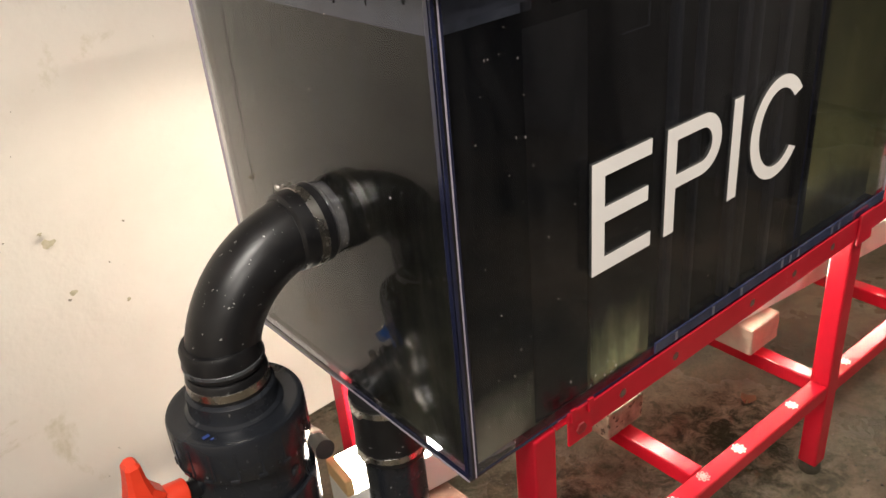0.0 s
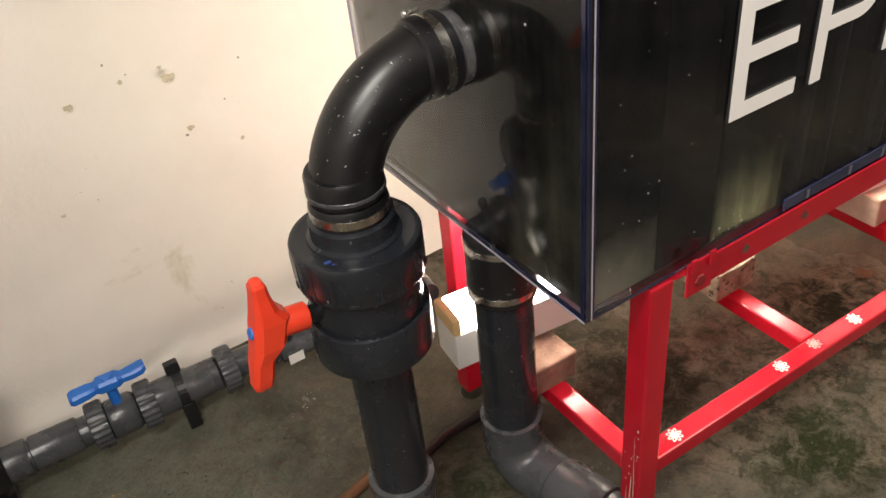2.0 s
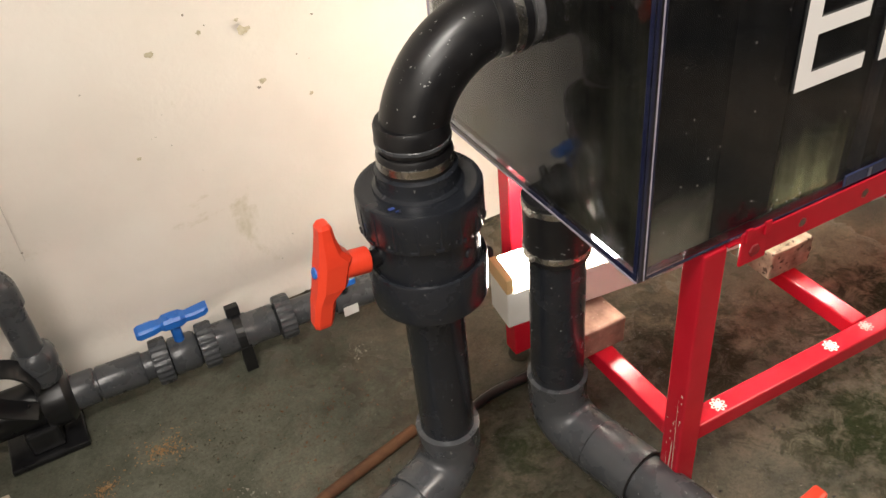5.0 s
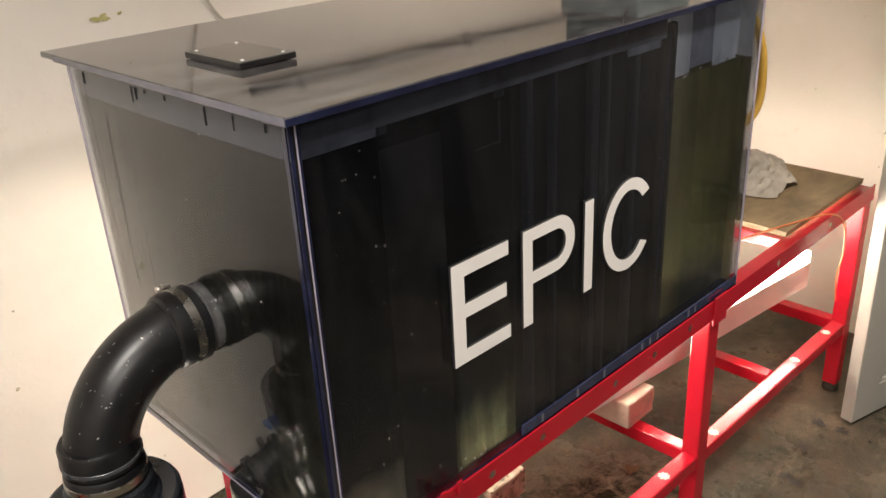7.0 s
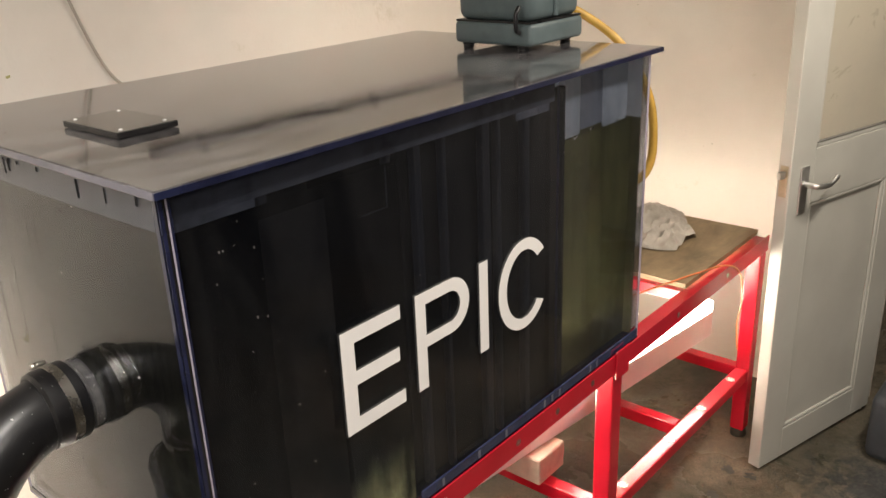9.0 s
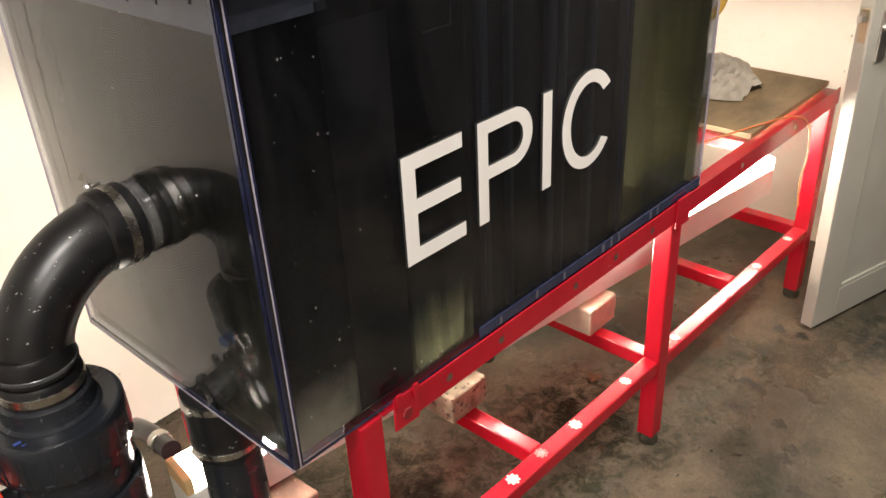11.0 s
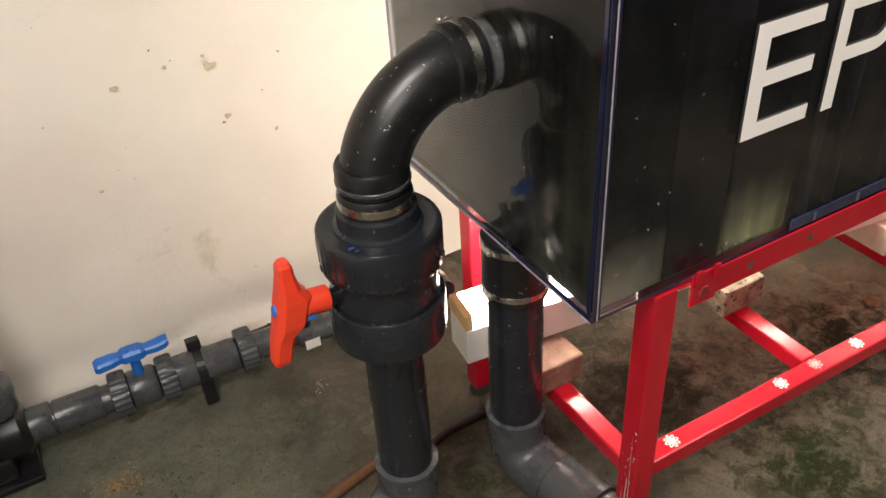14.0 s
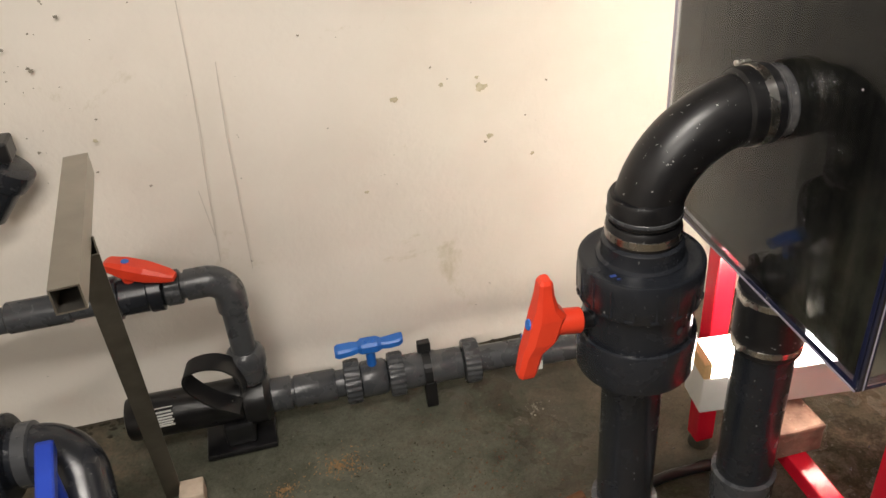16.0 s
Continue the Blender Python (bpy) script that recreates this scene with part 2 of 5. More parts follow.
M_SLAB = plain("black_acrylic_slab", (0.008, 0.008, 0.009), (0.014, 0.013, 0.013), 0.14, coat=0.6)
M_STRIP = plain("navy_strip", (0.014, 0.019, 0.050), (0.034, 0.042, 0.092), 0.15, coat=0.5)
M_UNSEEN_WALL = plain("unseen_dark_wall", (0.09, 0.082, 0.074), (0.13, 0.118, 0.105), 0.8, scale=3)
M_END_FILM = film("grey_green_film", (0.006, 0.006, 0.004), (0.13, 0.122, 0.078), 0.8)
M_DOORWAY_BACKING = plain("dimmed_doorway_backing", (0.22, 0.20, 0.17), (0.30, 0.27, 0.23), 0.8, scale=3)
M_PRINT = plain("damp_print", (0.026, 0.022, 0.017), (0.048, 0.040, 0.031), 0.65, scale=60)
M_INNER_GREY = plain("grey_inner_sheet", (0.016, 0.018, 0.026), (0.034, 0.037, 0.046), 0.4, scale=9)
M_ALGAE_GLOW = film("algae_with_painted_glow", (0.03, 0.03, 0.012), (0.36, 0.34, 0.17), 0.8, 18, (0.75, 0.90))
M_DRY = film("dry_grey_haze", (0.20, 0.20, 0.215), (0.34, 0.34, 0.37), 0.4)
M_DRY_FRONT = film("thin_grey_haze", (0.05, 0.054, 0.07), (0.27, 0.28, 0.33), 0.4, 11, runs=(10, 10, 4))
M_RUBBER = plain("black_rubber", (0.004, 0.004, 0.005), (0.010, 0.010, 0.011), 0.37, scale=30, spots=((0.30, 0.30, 0.29), 0.70))
M_PVC = plain("dark_grey_pvc", (0.011, 0.013, 0.017), (0.019, 0.021, 0.026), 0.25, scale=14, spots=((0.16, 0.16, 0.155), 0.72))
M_PVC_MID = plain("grey_pvc", (0.042, 0.045, 0.050), (0.066, 0.069, 0.074), 0.28, scale=14, spots=((0.24, 0.24, 0.23), 0.715))
M_STEEL = plain("band_steel", (0.48, 0.46, 0.43), (0.62, 0.60, 0.56), 0.27, 1.0, scale=40)
M_BRUSHED = plain("dull_steel_tube", (0.36, 0.34, 0.30), (0.46, 0.43, 0.38), 0.42, 1.0, scale=12)
M_RED = plain("red_gloss_paint", (0.40, 0.006, 0.018), (0.49, 0.011, 0.026), 0.22, scale=7, spots=((0.55, 0.28, 0.26), 0.785), bumpy=0.05)
M_RED_DARK = plain("dull_dark_red", (0.16, 0.006, 0.012), (0.24, 0.02, 0.022), 0.4, scale=60)
M_CHIP = plain("bare_chipped_paint", (0.42, 0.33, 0.27), (0.60, 0.50, 0.43), 0.7, scale=60)
M_WHITEPAINT = plain("white_paint", (0.72, 0.70, 0.66), (0.80, 0.78, 0.74), 0.45, scale=12)
M_LETTER = plain("white_letter_plastic", (0.84, 0.81, 0.80), (0.88, 0.86, 0.84), 0.35, scale=10, bumpy=0.03)
M_LETTER_SIDE = plain("dark_letter_side", (0.020, 0.020, 0.020), (0.035, 0.035, 0.035), 0.5)
M_STICKER = plain("white_flower_print", (0.75, 0.66, 0.62), (0.82, 0.74, 0.70), 0.4, grain=500, bumpy=0.03)
M_ORANGE = plain("orange_red_plastic", (0.66, 0.040, 0.016), (0.76, 0.060, 0.022), 0.38, scale=10)
M_BLUE = plain("blue_plastic", (0.012, 0.11, 0.45), (0.02, 0.16, 0.58), 0.38, scale=10)
M_BRICK = plain("fired_brick", (0.13, 0.07, 0.05), (0.25, 0.15, 0.11), 0.88, scale=34, grain=120, bumpy=1.0, spots=((0.42, 0.33, 0.26), 0.70))
M_BLUE_GLINT = plain("blue_glint_colour", (0.015, 0.035, 0.16), (0.03, 0.06, 0.24), 0.5, scale=80)
M_BRICK_DIRTY = plain("sooty_brick", (0.13, 0.085, 0.055), (0.48, 0.38, 0.28), 0.9, scale=24, grain=95, bumpy=1.0, spots=((0.07, 0.045, 0.028), 0.60))
M_RUN = plain("dark_run", (0.018, 0.017, 0.013), (0.034, 0.032, 0.025), 0.8, scale=60)
M_CLEAR_RING = plain("cloudy_ring", (0.045, 0.045, 0.05), (0.11, 0.107, 0.105), 0.20, scale=40, spots=((0.5, 0.5, 0.48), 0.66))
M_WORN = plain("worn_print", (0.50, 0.16, 0.17), (0.66, 0.36, 0.34), 0.4, scale=90)
M_OXIDE = plain("dark_oxide_steel", (0.085, 0.075, 0.058), (0.15, 0.135, 0.11), 0.45, 0.5, scale=14)
M_BLUE_DEEP = plain("deep_blue_plastic", (0.008, 0.035, 0.34), (0.014, 0.055, 0.44), 0.36, scale=10)
M_SOIL = plain("wet_soil", (0.020, 0.017, 0.010), (0.055, 0.045, 0.028), 0.8, scale=90)
M_LIME = plain("lime_crust", (0.19, 0.18, 0.145), (0.30, 0.28, 0.23), 0.9, scale=90)
M_CONC = plain("pale_block", (0.44, 0.35, 0.27), (0.58, 0.48, 0.38), 0.85, scale=30, grain=150, bumpy=0.7)
M_PINE = wood_material("pine_end", (0.60, 0.37, 0.16), (0.74, 0.50, 0.25), (40, 6, 40))
M_PLY = wood_material("stained_plywood", (0.075, 0.050, 0.028), (0.40, 0.285, 0.155), (3, 9, 30))
M_PLYEDGE = wood_material("plywood_edge", (0.20, 0.12, 0.06), (0.34, 0.22, 0.12), (4, 4, 220))
M_RUSTWOOD = wood_material("rusty_strip", (0.06, 0.025, 0.012), (0.17, 0.075, 0.03), (20, 20, 20), 0.8)
M_CLOTH = plain("grey_towel", (0.34, 0.30, 0.255), (0.50, 0.455, 0.39), 0.95, scale=22, grain=320, bumpy=0.9)
M_DOOR = plain("off_white_door_paint", (0.42, 0.405, 0.36), (0.50, 0.485, 0.435), 0.42, scale=4)
M_DOORLINE = plain("dark_joint", (0.10, 0.095, 0.085), (0.16, 0.15, 0.13), 0.7)
M_CHROME = plain("satin_chrome", (0.60, 0.59, 0.57), (0.72, 0.71, 0.69), 0.36, 1.0)
M_BRASS = plain("worn_brass", (0.42, 0.36, 0.25), (0.54, 0.47, 0.35), 0.35, 1.0)
M_PUMP = plain("grey_green_cast_housing", (0.075, 0.10, 0.105), (0.10, 0.13, 0.135), 0.42, scale=30)
M_BLACK = plain("black_plastic", (0.006, 0.006, 0.007), (0.013, 0.013, 0.014), 0.32)
M_HOSE = plain("ochre_hose", (0.42, 0.24, 0.035), (0.54, 0.33, 0.06), 0.45)
M_CABLE = plain("orange_cable", (0.62, 0.16, 0.05), (0.70, 0.22, 0.08), 0.5)
M_LABEL = plain("white_label", (0.66, 0.66, 0.64), (0.72, 0.72, 0.70), 0.5)
M_GREYTUB = plain("dark_grey_tub", (0.030, 0.033, 0.038), (0.045, 0.048, 0.054), 0.6)
M_STAIN = plain("pencil_grey_stain", (0.55, 0.51, 0.45), (0.64, 0.59, 0.53), 0.8)
M_GREENSTAIN = plain("green_brown_stain", (0.42, 0.38, 0.26), (0.60, 0.54, 0.40), 0.9, scale=60)
M_MOULD = plain("yellow_green_mould", (0.34, 0.33, 0.11), (0.54, 0.50, 0.24), 0.9, scale=60)
M_SPECK = plain("grey_wall_speck", (0.20, 0.18, 0.14), (0.34, 0.30, 0.24), 0.9, scale=60)
M_DEBRIS = plain("brown_crumbs", (0.20, 0.11, 0.045), (0.34, 0.21, 0.10), 0.95, scale=90)
M_GLOW = glow("led_diffuser", (1.0, 0.90, 0.74), 58)
M_FROST = acrylic("frosted_pane", (0.85, 0.82, 0.74), (0.55, 0.50, 0.40), 0.25, 0.25, 0.1)
M_CEILGLOW = glow("ceiling_diffuser", (1.0, 0.9, 0.76), 3.0)

# ---------- mesh helpers ----------
ORIGIN = {}


def thing(name, at=(0, 0, 0), label="", category="", group="", kind=""):
    ob = new(name)
    ob.location = at
    ob.empty_display_size = 0.05
    ORIGIN[ob.name] = Vector(at)
    return tagged(ob, label, category, group, kind)


def part(name, bm, material, parent=None, label="", smooth=False):
    """Links a bmesh built in world metres as one mesh object under a thing or part."""
    o = ORIGIN[parent.name] if parent else Vector((0, 0, 0))
    bm.transform(Matrix.Translation(-o))
    bmesh.ops.recalc_face_normals(bm, faces=bm.faces)
    me = bpy.data.meshes.new(name)
    bm.to_mesh(me)
    bm.free()
    if smooth:
        me.polygons.foreach_set("use_smooth", [True] * len(me.polygons))
        me.set_sharp_from_angle(angle=radians(38))
    for mt in material if isinstance(material, (list, tuple)) else (material,):
        me.materials.append(mt)
    ob = new(name, me)
    ob.parent = parent
    ORIGIN[ob.name] = o
    if label:
        ob["label"] = label
    return ob


def solo(name, bm, material, at, label, category, group="", kind="", smooth=False):
    """One top-level mesh with its origin at its base."""
    bm.transform(Matrix.Translation(-Vector(at)))
    ob = part(name, bm, material, None, "", smooth)
    ob.location = at
    ORIGIN[ob.name] = Vector(at)
    return tagged(ob, label, category, group, kind)


def box(x0, x1, y0, y1, z0, z1, bevel=0.0, m=None, segs=2, bm=None):
    b = bmesh.new()
    bmesh.ops.create_cube(b, size=1)
    bmesh.ops.transform(b, matrix=Matrix.LocRotScale(((x0 + x1) / 2, (y0 + y1) / 2, (z0 + z1) / 2), None, (x1 - x0, y1 - y0, z1 - z0)), verts=b.verts)
    if bevel:
        bmesh.ops.bevel(b, geom=list(b.edges), offset=bevel, segments=segs, profile=0.5, affect="EDGES")
    if m is not None:
        b.transform(m)
    if bm is None:
        return b
    return merge(bm, b)


def merge(bm, other):
    me = bpy.data.meshes.new("tmp")
    other.to_mesh(me)
    other.free()
    bm.from_mesh(me)
    bpy.data.meshes.remove(me)
    return bm


def lathe(profile, m=None, segs=40, ribs=0, rib_depth=0.0, rib_rows=()):
    """A turned body round z from rows of radius and height; rib_rows are cut with grip ribs."""
    bm = bmesh.new()
    rings = []
    for k, (r, z) in enumerate(profile):
        ring = []
        for s in range(segs):
            a = 2 * math.pi * s / segs
            rr = r
            if ribs and k in rib_rows:
                rr = r - rib_depth * (1 if (s * ribs // segs) % 2 else 0)
            ring.append(bm.verts.new((rr * math.cos(a), rr * math.sin(a), z)))
        rings.append(ring)
    for a, b in zip(rings, rings[1:]):
        for s in range(segs):
            bm.faces.new((a[s], a[(s + 1) % segs], b[(s + 1) % segs], b[s]))
    bm.faces.new(rings[0][::-1])
    bm.faces.new(rings[-1])
    if m is not None:
        bm.transform(m)
    return bm


def along(p, q):
    """The pose that carries the z axis onto the way from p to q, based at p."""
    d = Vector(q) - Vector(p)
    return Matrix.Translation(p) @ d.to_track_quat("Z", "Y").to_matrix().to_4x4()


def rod(p, q, r, segs=32, lip=0.002):
    n = (Vector(q) - Vector(p)).length
    return lathe([(r - lip, 0), (r, lip), (r, n - lip), (r - lip, n)], along(p, q), segs)


def sweep(points, r, segs=24, closed_ends=True, radii=None):
    pts = [Vector(p) for p in points]
    bm = bmesh.new()
    up = None
    rings = []
    for k, p in enumerate(pts):
        d = (pts[min(k + 1, len(pts) - 1)] - pts[max(k - 1, 0)]).normalized()
        if up is None:
            up = d.orthogonal().normalized()
        up = (up - d * up.dot(d)).normalized()
        side = d.cross(up)
        rr = radii[k] if radii else r
        rings.append([bm.verts.new(p + rr * (math.cos(2 * math.pi * s / segs) * up + math.sin(2 * math.pi * s / segs) * side)) for s in range(segs)])
    for a, b in zip(rings, rings[1:]):
        for s in range(segs):
            bm.faces.new((a[s], a[(s + 1) % segs], b[(s + 1) % segs], b[s]))
    if closed_ends:
        bm.faces.new(rings[0][::-1])
        bm.faces.new(rings[-1])
    return bm


def bend(corner, d_in, d_out, radius, n=14):
    """Points of an arc of that radius that turns from d_in to d_out about a corner."""
    c, a, b = Vector(corner), Vector(d_in).normalized(), Vector(d_out).normalized()
    half = a.angle(b) / 2
    t = radius * math.tan(half)
    p0, p1 = c - a * t, c + b * t
    centre = p0 + (b - a * a.dot(b)).normalized() * radius
    u, w = (p0 - centre), a * radius
    return [centre + u * math.cos(2 * half * k / n) + w * math.sin(2 * half * k / n) for k in range(n + 1)]


def smooth_path(points, n=8):
    p = [Vector(q) for q in points]
    p = [2 * p[0] - p[1]] + p + [2 * p[-1] - p[-2]]
    out = []
    for k in range(1, len(p) - 2):
        for j in range(n):
            t = j / n
            a, b, c, d = p[k - 1], p[k], p[k + 1], p[k + 2]
            out.append(0.5 * (2 * b + (c - a) * t + (2 * a - 5 * b + 4 * c - d) * t * t + (3 * b - a - 3 * c + d) * t ** 3))
    return out + [p[-2]]


def strap(path, w, t):
    """A flat band that follows a path in a plane of constant y, w wide and t thick."""
    bm = bmesh.new()
    rings = []
    for k, p in enumerate(path):
        d = (path[min(k + 1, len(path) - 1)] - path[max(k - 1, 0)]).normalized()
        n, side = d.cross(Vector((0, 1, 0))).normalized() * t / 2, Vector((0.25, 0.9, 0.2)).normalized() * w / 2
        rings.append([bm.verts.new(p + a * n + c * side) for a, c in ((1, 1), (-1, 1), (-1, -1), (1, -1))])
    for a, b in zip(rings, rings[1:]):
        for k in range(4):
            bm.faces.new((a[k], a[(k + 1) % 4], b[(k + 1) % 4], b[k]))
    bm.faces.new(rings[0][::-1])
    bm.faces.new(rings[-1])
    return bm


def sheet(a, b, c, d):
    """A thin film as one four-cornered face."""
    bm = bmesh.new()
    bm.faces.new([bm.verts.new(p) for p in (a, b, c, d)])
    return bm


def sheet_x(x0, x1, y, z0, z1):
    return sheet((x0, y, z0), (x1, y, z0), (x1, y, z1), (x0, y, z1))


def polygon_slab(outline, y_front, depth, m=None):
    """A flat letter-like slab in the xz plane, its face towards -y."""
    bm = bmesh.new()
    f = [bm.verts.new((x, y_front, z)) for x, z in outline]
    b = [bm.verts.new((x, y_front + depth, z)) for x, z in outline]
    bm.faces.new(f)
    bm.faces.new(b[::-1])
    n = len(f)
    for k in range(n):
        fc = bm.faces.new((f[k], b[k], b[(k + 1) % n], f[(k + 1) % n]))
        fc.material_index = 1
    return bm


def band_slab(inner, outer, y_front, depth):
    """A slab between two outlines of the same count, as for the bow of a letter."""
    bm = bmesh.new()
    rows = [[bm.verts.new((x, y, z)) for x, z in line] for y in (y_front, y_front + depth) for line in (inner, outer)]
    fi, fo, bi, bo = rows
    n = len(fi)
    for k in range(n - 1):
        bm.faces.new((fi[k], fo[k], fo[k + 1], fi[k + 1]))
        bm.faces.new((bi[k], bi[k + 1], bo[k + 1], bo[k]))
        for a, b in ((fo, bo), (bi, fi)):
            bm.faces.new((a[k], b[k], b[k + 1], a[k + 1])).material_index = 1
    for k in (0, n - 1):
        bm.faces.new((fi[k], fo[k], bo[k], bi[k])).material_index = 1
    return bm


def blade(rows, half, m):
    """A tapering lever blade: rows of height and half width, flat faces towards +-x, with softened edges."""
    bm = bmesh.new()
    rings = []
    for z, w in rows:
        c = min(0.004, w * 0.4)
        rings.append([bm.verts.new(p) for p in ((-half, -w + c, z), (-half + c, -w, z), (half - c, -w, z), (half, -w + c, z), (half, w - c, z), (half - c, w, z), (-half + c, w, z), (-half, w - c, z))])
    for a, b in zip(rings, rings[1:]):
        for k in range(8):
            bm.faces.new((a[k], a[(k + 1) % 8], b[(k + 1) % 8], b[k]))
    bm.faces.new(rings[0][::-1])
    bm.faces.new(rings[-1])
    bm.transform(m)
    return bm


def loft(rows, m):
    """A solid with softened long edges: rows of height and the limits of x and y there."""
    bm = bmesh.new()
    rings = []
    for z, x0, x1, y0, y1 in rows:
        c = 0.22 * min(x1 - x0, y1 - y0)
        rings.append([bm.verts.new(p) for p in ((x0, y0 + c, z), (x0 + c, y0, z), (x1 - c, y0, z), (x1, y0 + c, z), (x1, y1 - c, z), (x1 - c, y1, z), (x0 + c, y1, z), (x0, y1 - c, z))])
    for a, b in zip(rings, rings[1:]):
        for k in range(8):
            bm.faces.new((a[k], a[(k + 1) % 8], b[(k + 1) % 8], b[k]))
    bm.faces.new(rings[0][::-1])
    bm.faces.new(rings[-1])
    bm.transform(m)
    return bm


# ---------- the room ----------
X0, X1, Y0, Y1 = -2.6, 3.19, -4.6, 2.015


def ground_height(x, y):
    return 0.006 * noise.noise((x * 1.3, y * 1.3, 0.3)) + 0.05 * math.exp(-((x - 0.65) ** 2 + (y - 0.85) ** 2) / 0.16)


def grid_floor():
    bm = bmesh.new()
    nx, ny = 90, 110
    xs = [X0 - 0.1 + (X1 - X0 + 1.6) * k / nx for k in range(nx + 1)]
    ys = [Y0 - 0.1 + (Y1 - Y0 + 0.2) * k / ny for k in range(ny + 1)]
    v = [[bm.verts.new((x, y, ground_height(x, y) - 0.004)) for x in xs] for y in ys]
    for j in range(ny):
        for k in range(nx):
            bm.faces.new((v[j][k], v[j][k + 1], v[j + 1][k + 1], v[j + 1][k]))
    return bm


tagged(part("floor", grid_floor(), M_FLOOR, smooth=True), "damp stained concrete floor with moss patches", "floor", kind="structure")


def wall_sheet():
    """The long wall: rough limewashed plaster, softly uneven, with a rounded foot."""
    bm = bmesh.new()
    nx, nz = 120, 54
    rows = []
    for j in range(nz + 1):
        z = CEIL_Z * j / nz
        row = []
        for k in range(nx + 1):
            x = X0 + (X1 - X0) * k / nx
            off = 0.010 * noise.noise((x * 1.7, z * 1.7, 1.0)) + 0.004 * noise.noise((x * 6, z * 6, 4.0))
            foot = 0.030 * max(0.0, 1 - z / 0.07) ** 2
            row.append(bm.verts.new((x, Y1 + off - foot, z)))
        rows.append(row)
    for j in range(nz):
        for k in range(nx):
            bm.faces.new((rows[j][k], rows[j][k + 1], rows[j + 1][k + 1], rows[j + 1][k]))
    return merge(bm, box(X0 - 0.12, X1 + 0.12, Y1 + 0.025, Y1 + 0.15, -0.02, CEIL_Z))


tagged(part("wall_north", wall_sheet(), M_WALL, smooth=True), "cream limewashed wall with stains and specks", "wall", kind="structure")
# Out-of-view wall, kept dark so the tank front mirrors little.
tagged(part("wall_south", box(X0 - 0.12, X1 + 0.12, Y0 - 0.12, Y0, -0.02, CEIL_Z), M_UNSEEN_WALL), "unseen wall, darkened to dim the tank's reflections", "wall", kind="structure")
tagged(part("wall_west", box(X0 - 0.12, X0, Y0, Y1 + 0.02, -0.02, CEIL_Z), M_WALL), "cream painted wall", "wall", kind="structure")
DOOR_Y0, DOOR_Y1, DOOR_H = -0.10, 0.53, 1.98
east = box(X1, X1 + 0.12, DOOR_Y1, Y1 + 0.02, -0.02, CEIL_Z)
box(X1, X1 + 0.12, DOOR_Y0, DOOR_Y1, DOOR_H, CEIL_Z, bm=east)
tagged(part("wall_east", east, M_WALL), "cream painted wall with a doorway", "wall", kind="structure")
# Also out of view and darkened for the same reflections.
tagged(part("wall_east_far", box(X1, X1 + 0.12, Y0, DOOR_Y0, -0.02, CEIL_Z), M_UNSEEN_WALL), "unseen wall, darkened to dim the tank's reflections", "wall", kind="structure")
# Added backing behind the doorway, toned down so the tank mirrors no stripe.
tagged(part("backdrop", box(X1 + 1.2, X1 + 1.25, -1.2, 1.6, -0.02, CEIL_Z), M_DOORWAY_BACKING), "added wall past the doorway, dimmed to keep reflections down", "backdrop", kind="structure")
tagged(part("ceiling", box(X0 - 0.12, X1 + 1.3, Y0 - 0.12, Y1 + 0.12, CEIL_Z, CEIL_Z + 0.08), M_CEIL), "plain painted ceiling", "ceiling", kind="structure")
# Housings for the three lamps, all out of view; the second is added fill.
for cx, cy, ca in ((-0.35, 0.33, 20), (-0.9, -1.1, 20), (2.1, 0.0, 0)):
    fx = thing("ceiling_light", (cx, cy, CEIL_Z - 0.06), "slim white ceiling batten light, placed out of view", "ceiling light", "ceiling lights")
    mm = pose(cx, cy, CEIL_Z - 0.03, 0, 0, ca)
    part("housing", box(-0.6, 0.6, -0.05, 0.05, 0.0, 0.03, 0.004, mm), M_WHITEPAINT, fx)
    part("diffuser", box(-0.58, 0.58, -0.04, 0.04, -0.03, 0.0, 0.008, mm), M_CEILGLOW, fx)


# marks on the long wall
def blotch(x, z, r, seed, squash=1.0, y=Y1 - 0.0135):
    rnd = random.Random(seed)
    bm = bmesh.new()
    ph = [rnd.uniform(0.55, 1.25) for _ in range(14)]
    c = bm.verts.new((x, y - 0.001, z))
    ring = [bm.verts.new((x + r * p * math.cos(k * math.tau / 14) * squash, y, z + r * p * math.sin(k * math.tau / 14))) for k, p in enumerate(ph)]
    for k in range(14):
        bm.faces.new((c, ring[k], ring[(k + 1) % 14]))
    return bm


def ribbon(points, w, y):
    bm = bmesh.new()
    a = [(bm.verts.new((x - w / 2, y, z)), bm.verts.new((x + w / 2, y, z))) for x, z in points]
    for p, q in zip(a, a[1:]):
        bm.faces.new((p[0], p[1], q[1], q[0]))
    return bm


# ---------- smoked acrylic filter tank ----------
TX0, TX1, TY0, TY1, TZ0, TZ1 = 0.65, 1.903, 0.806, 1.443, 0.750, 1.463
T = 0.010
tank = thing("filter_tank", (1.2765, 1.12, TZ0), "smoked clear acrylic filter tank on a red steel stand", "tank")
part("front_panel", box(TX0 + T, TX1 - T, TY0, TY0 + T, TZ0 + T, TZ1), M_SMOKE, tank)
part("back_panel", box(TX0 + T, TX1 - T, TY1 - T, TY1, TZ0 + T, TZ1), M_SMOKE, tank)


def bulge(y, z):
    """How far the water presses the end sheet outwards."""
    return 0.014 * math.sin(math.pi * (y - TY0) / (TY1 - TY0)) * math.sin(math.pi * (z - TZ0) / (TZ1 - TZ0))


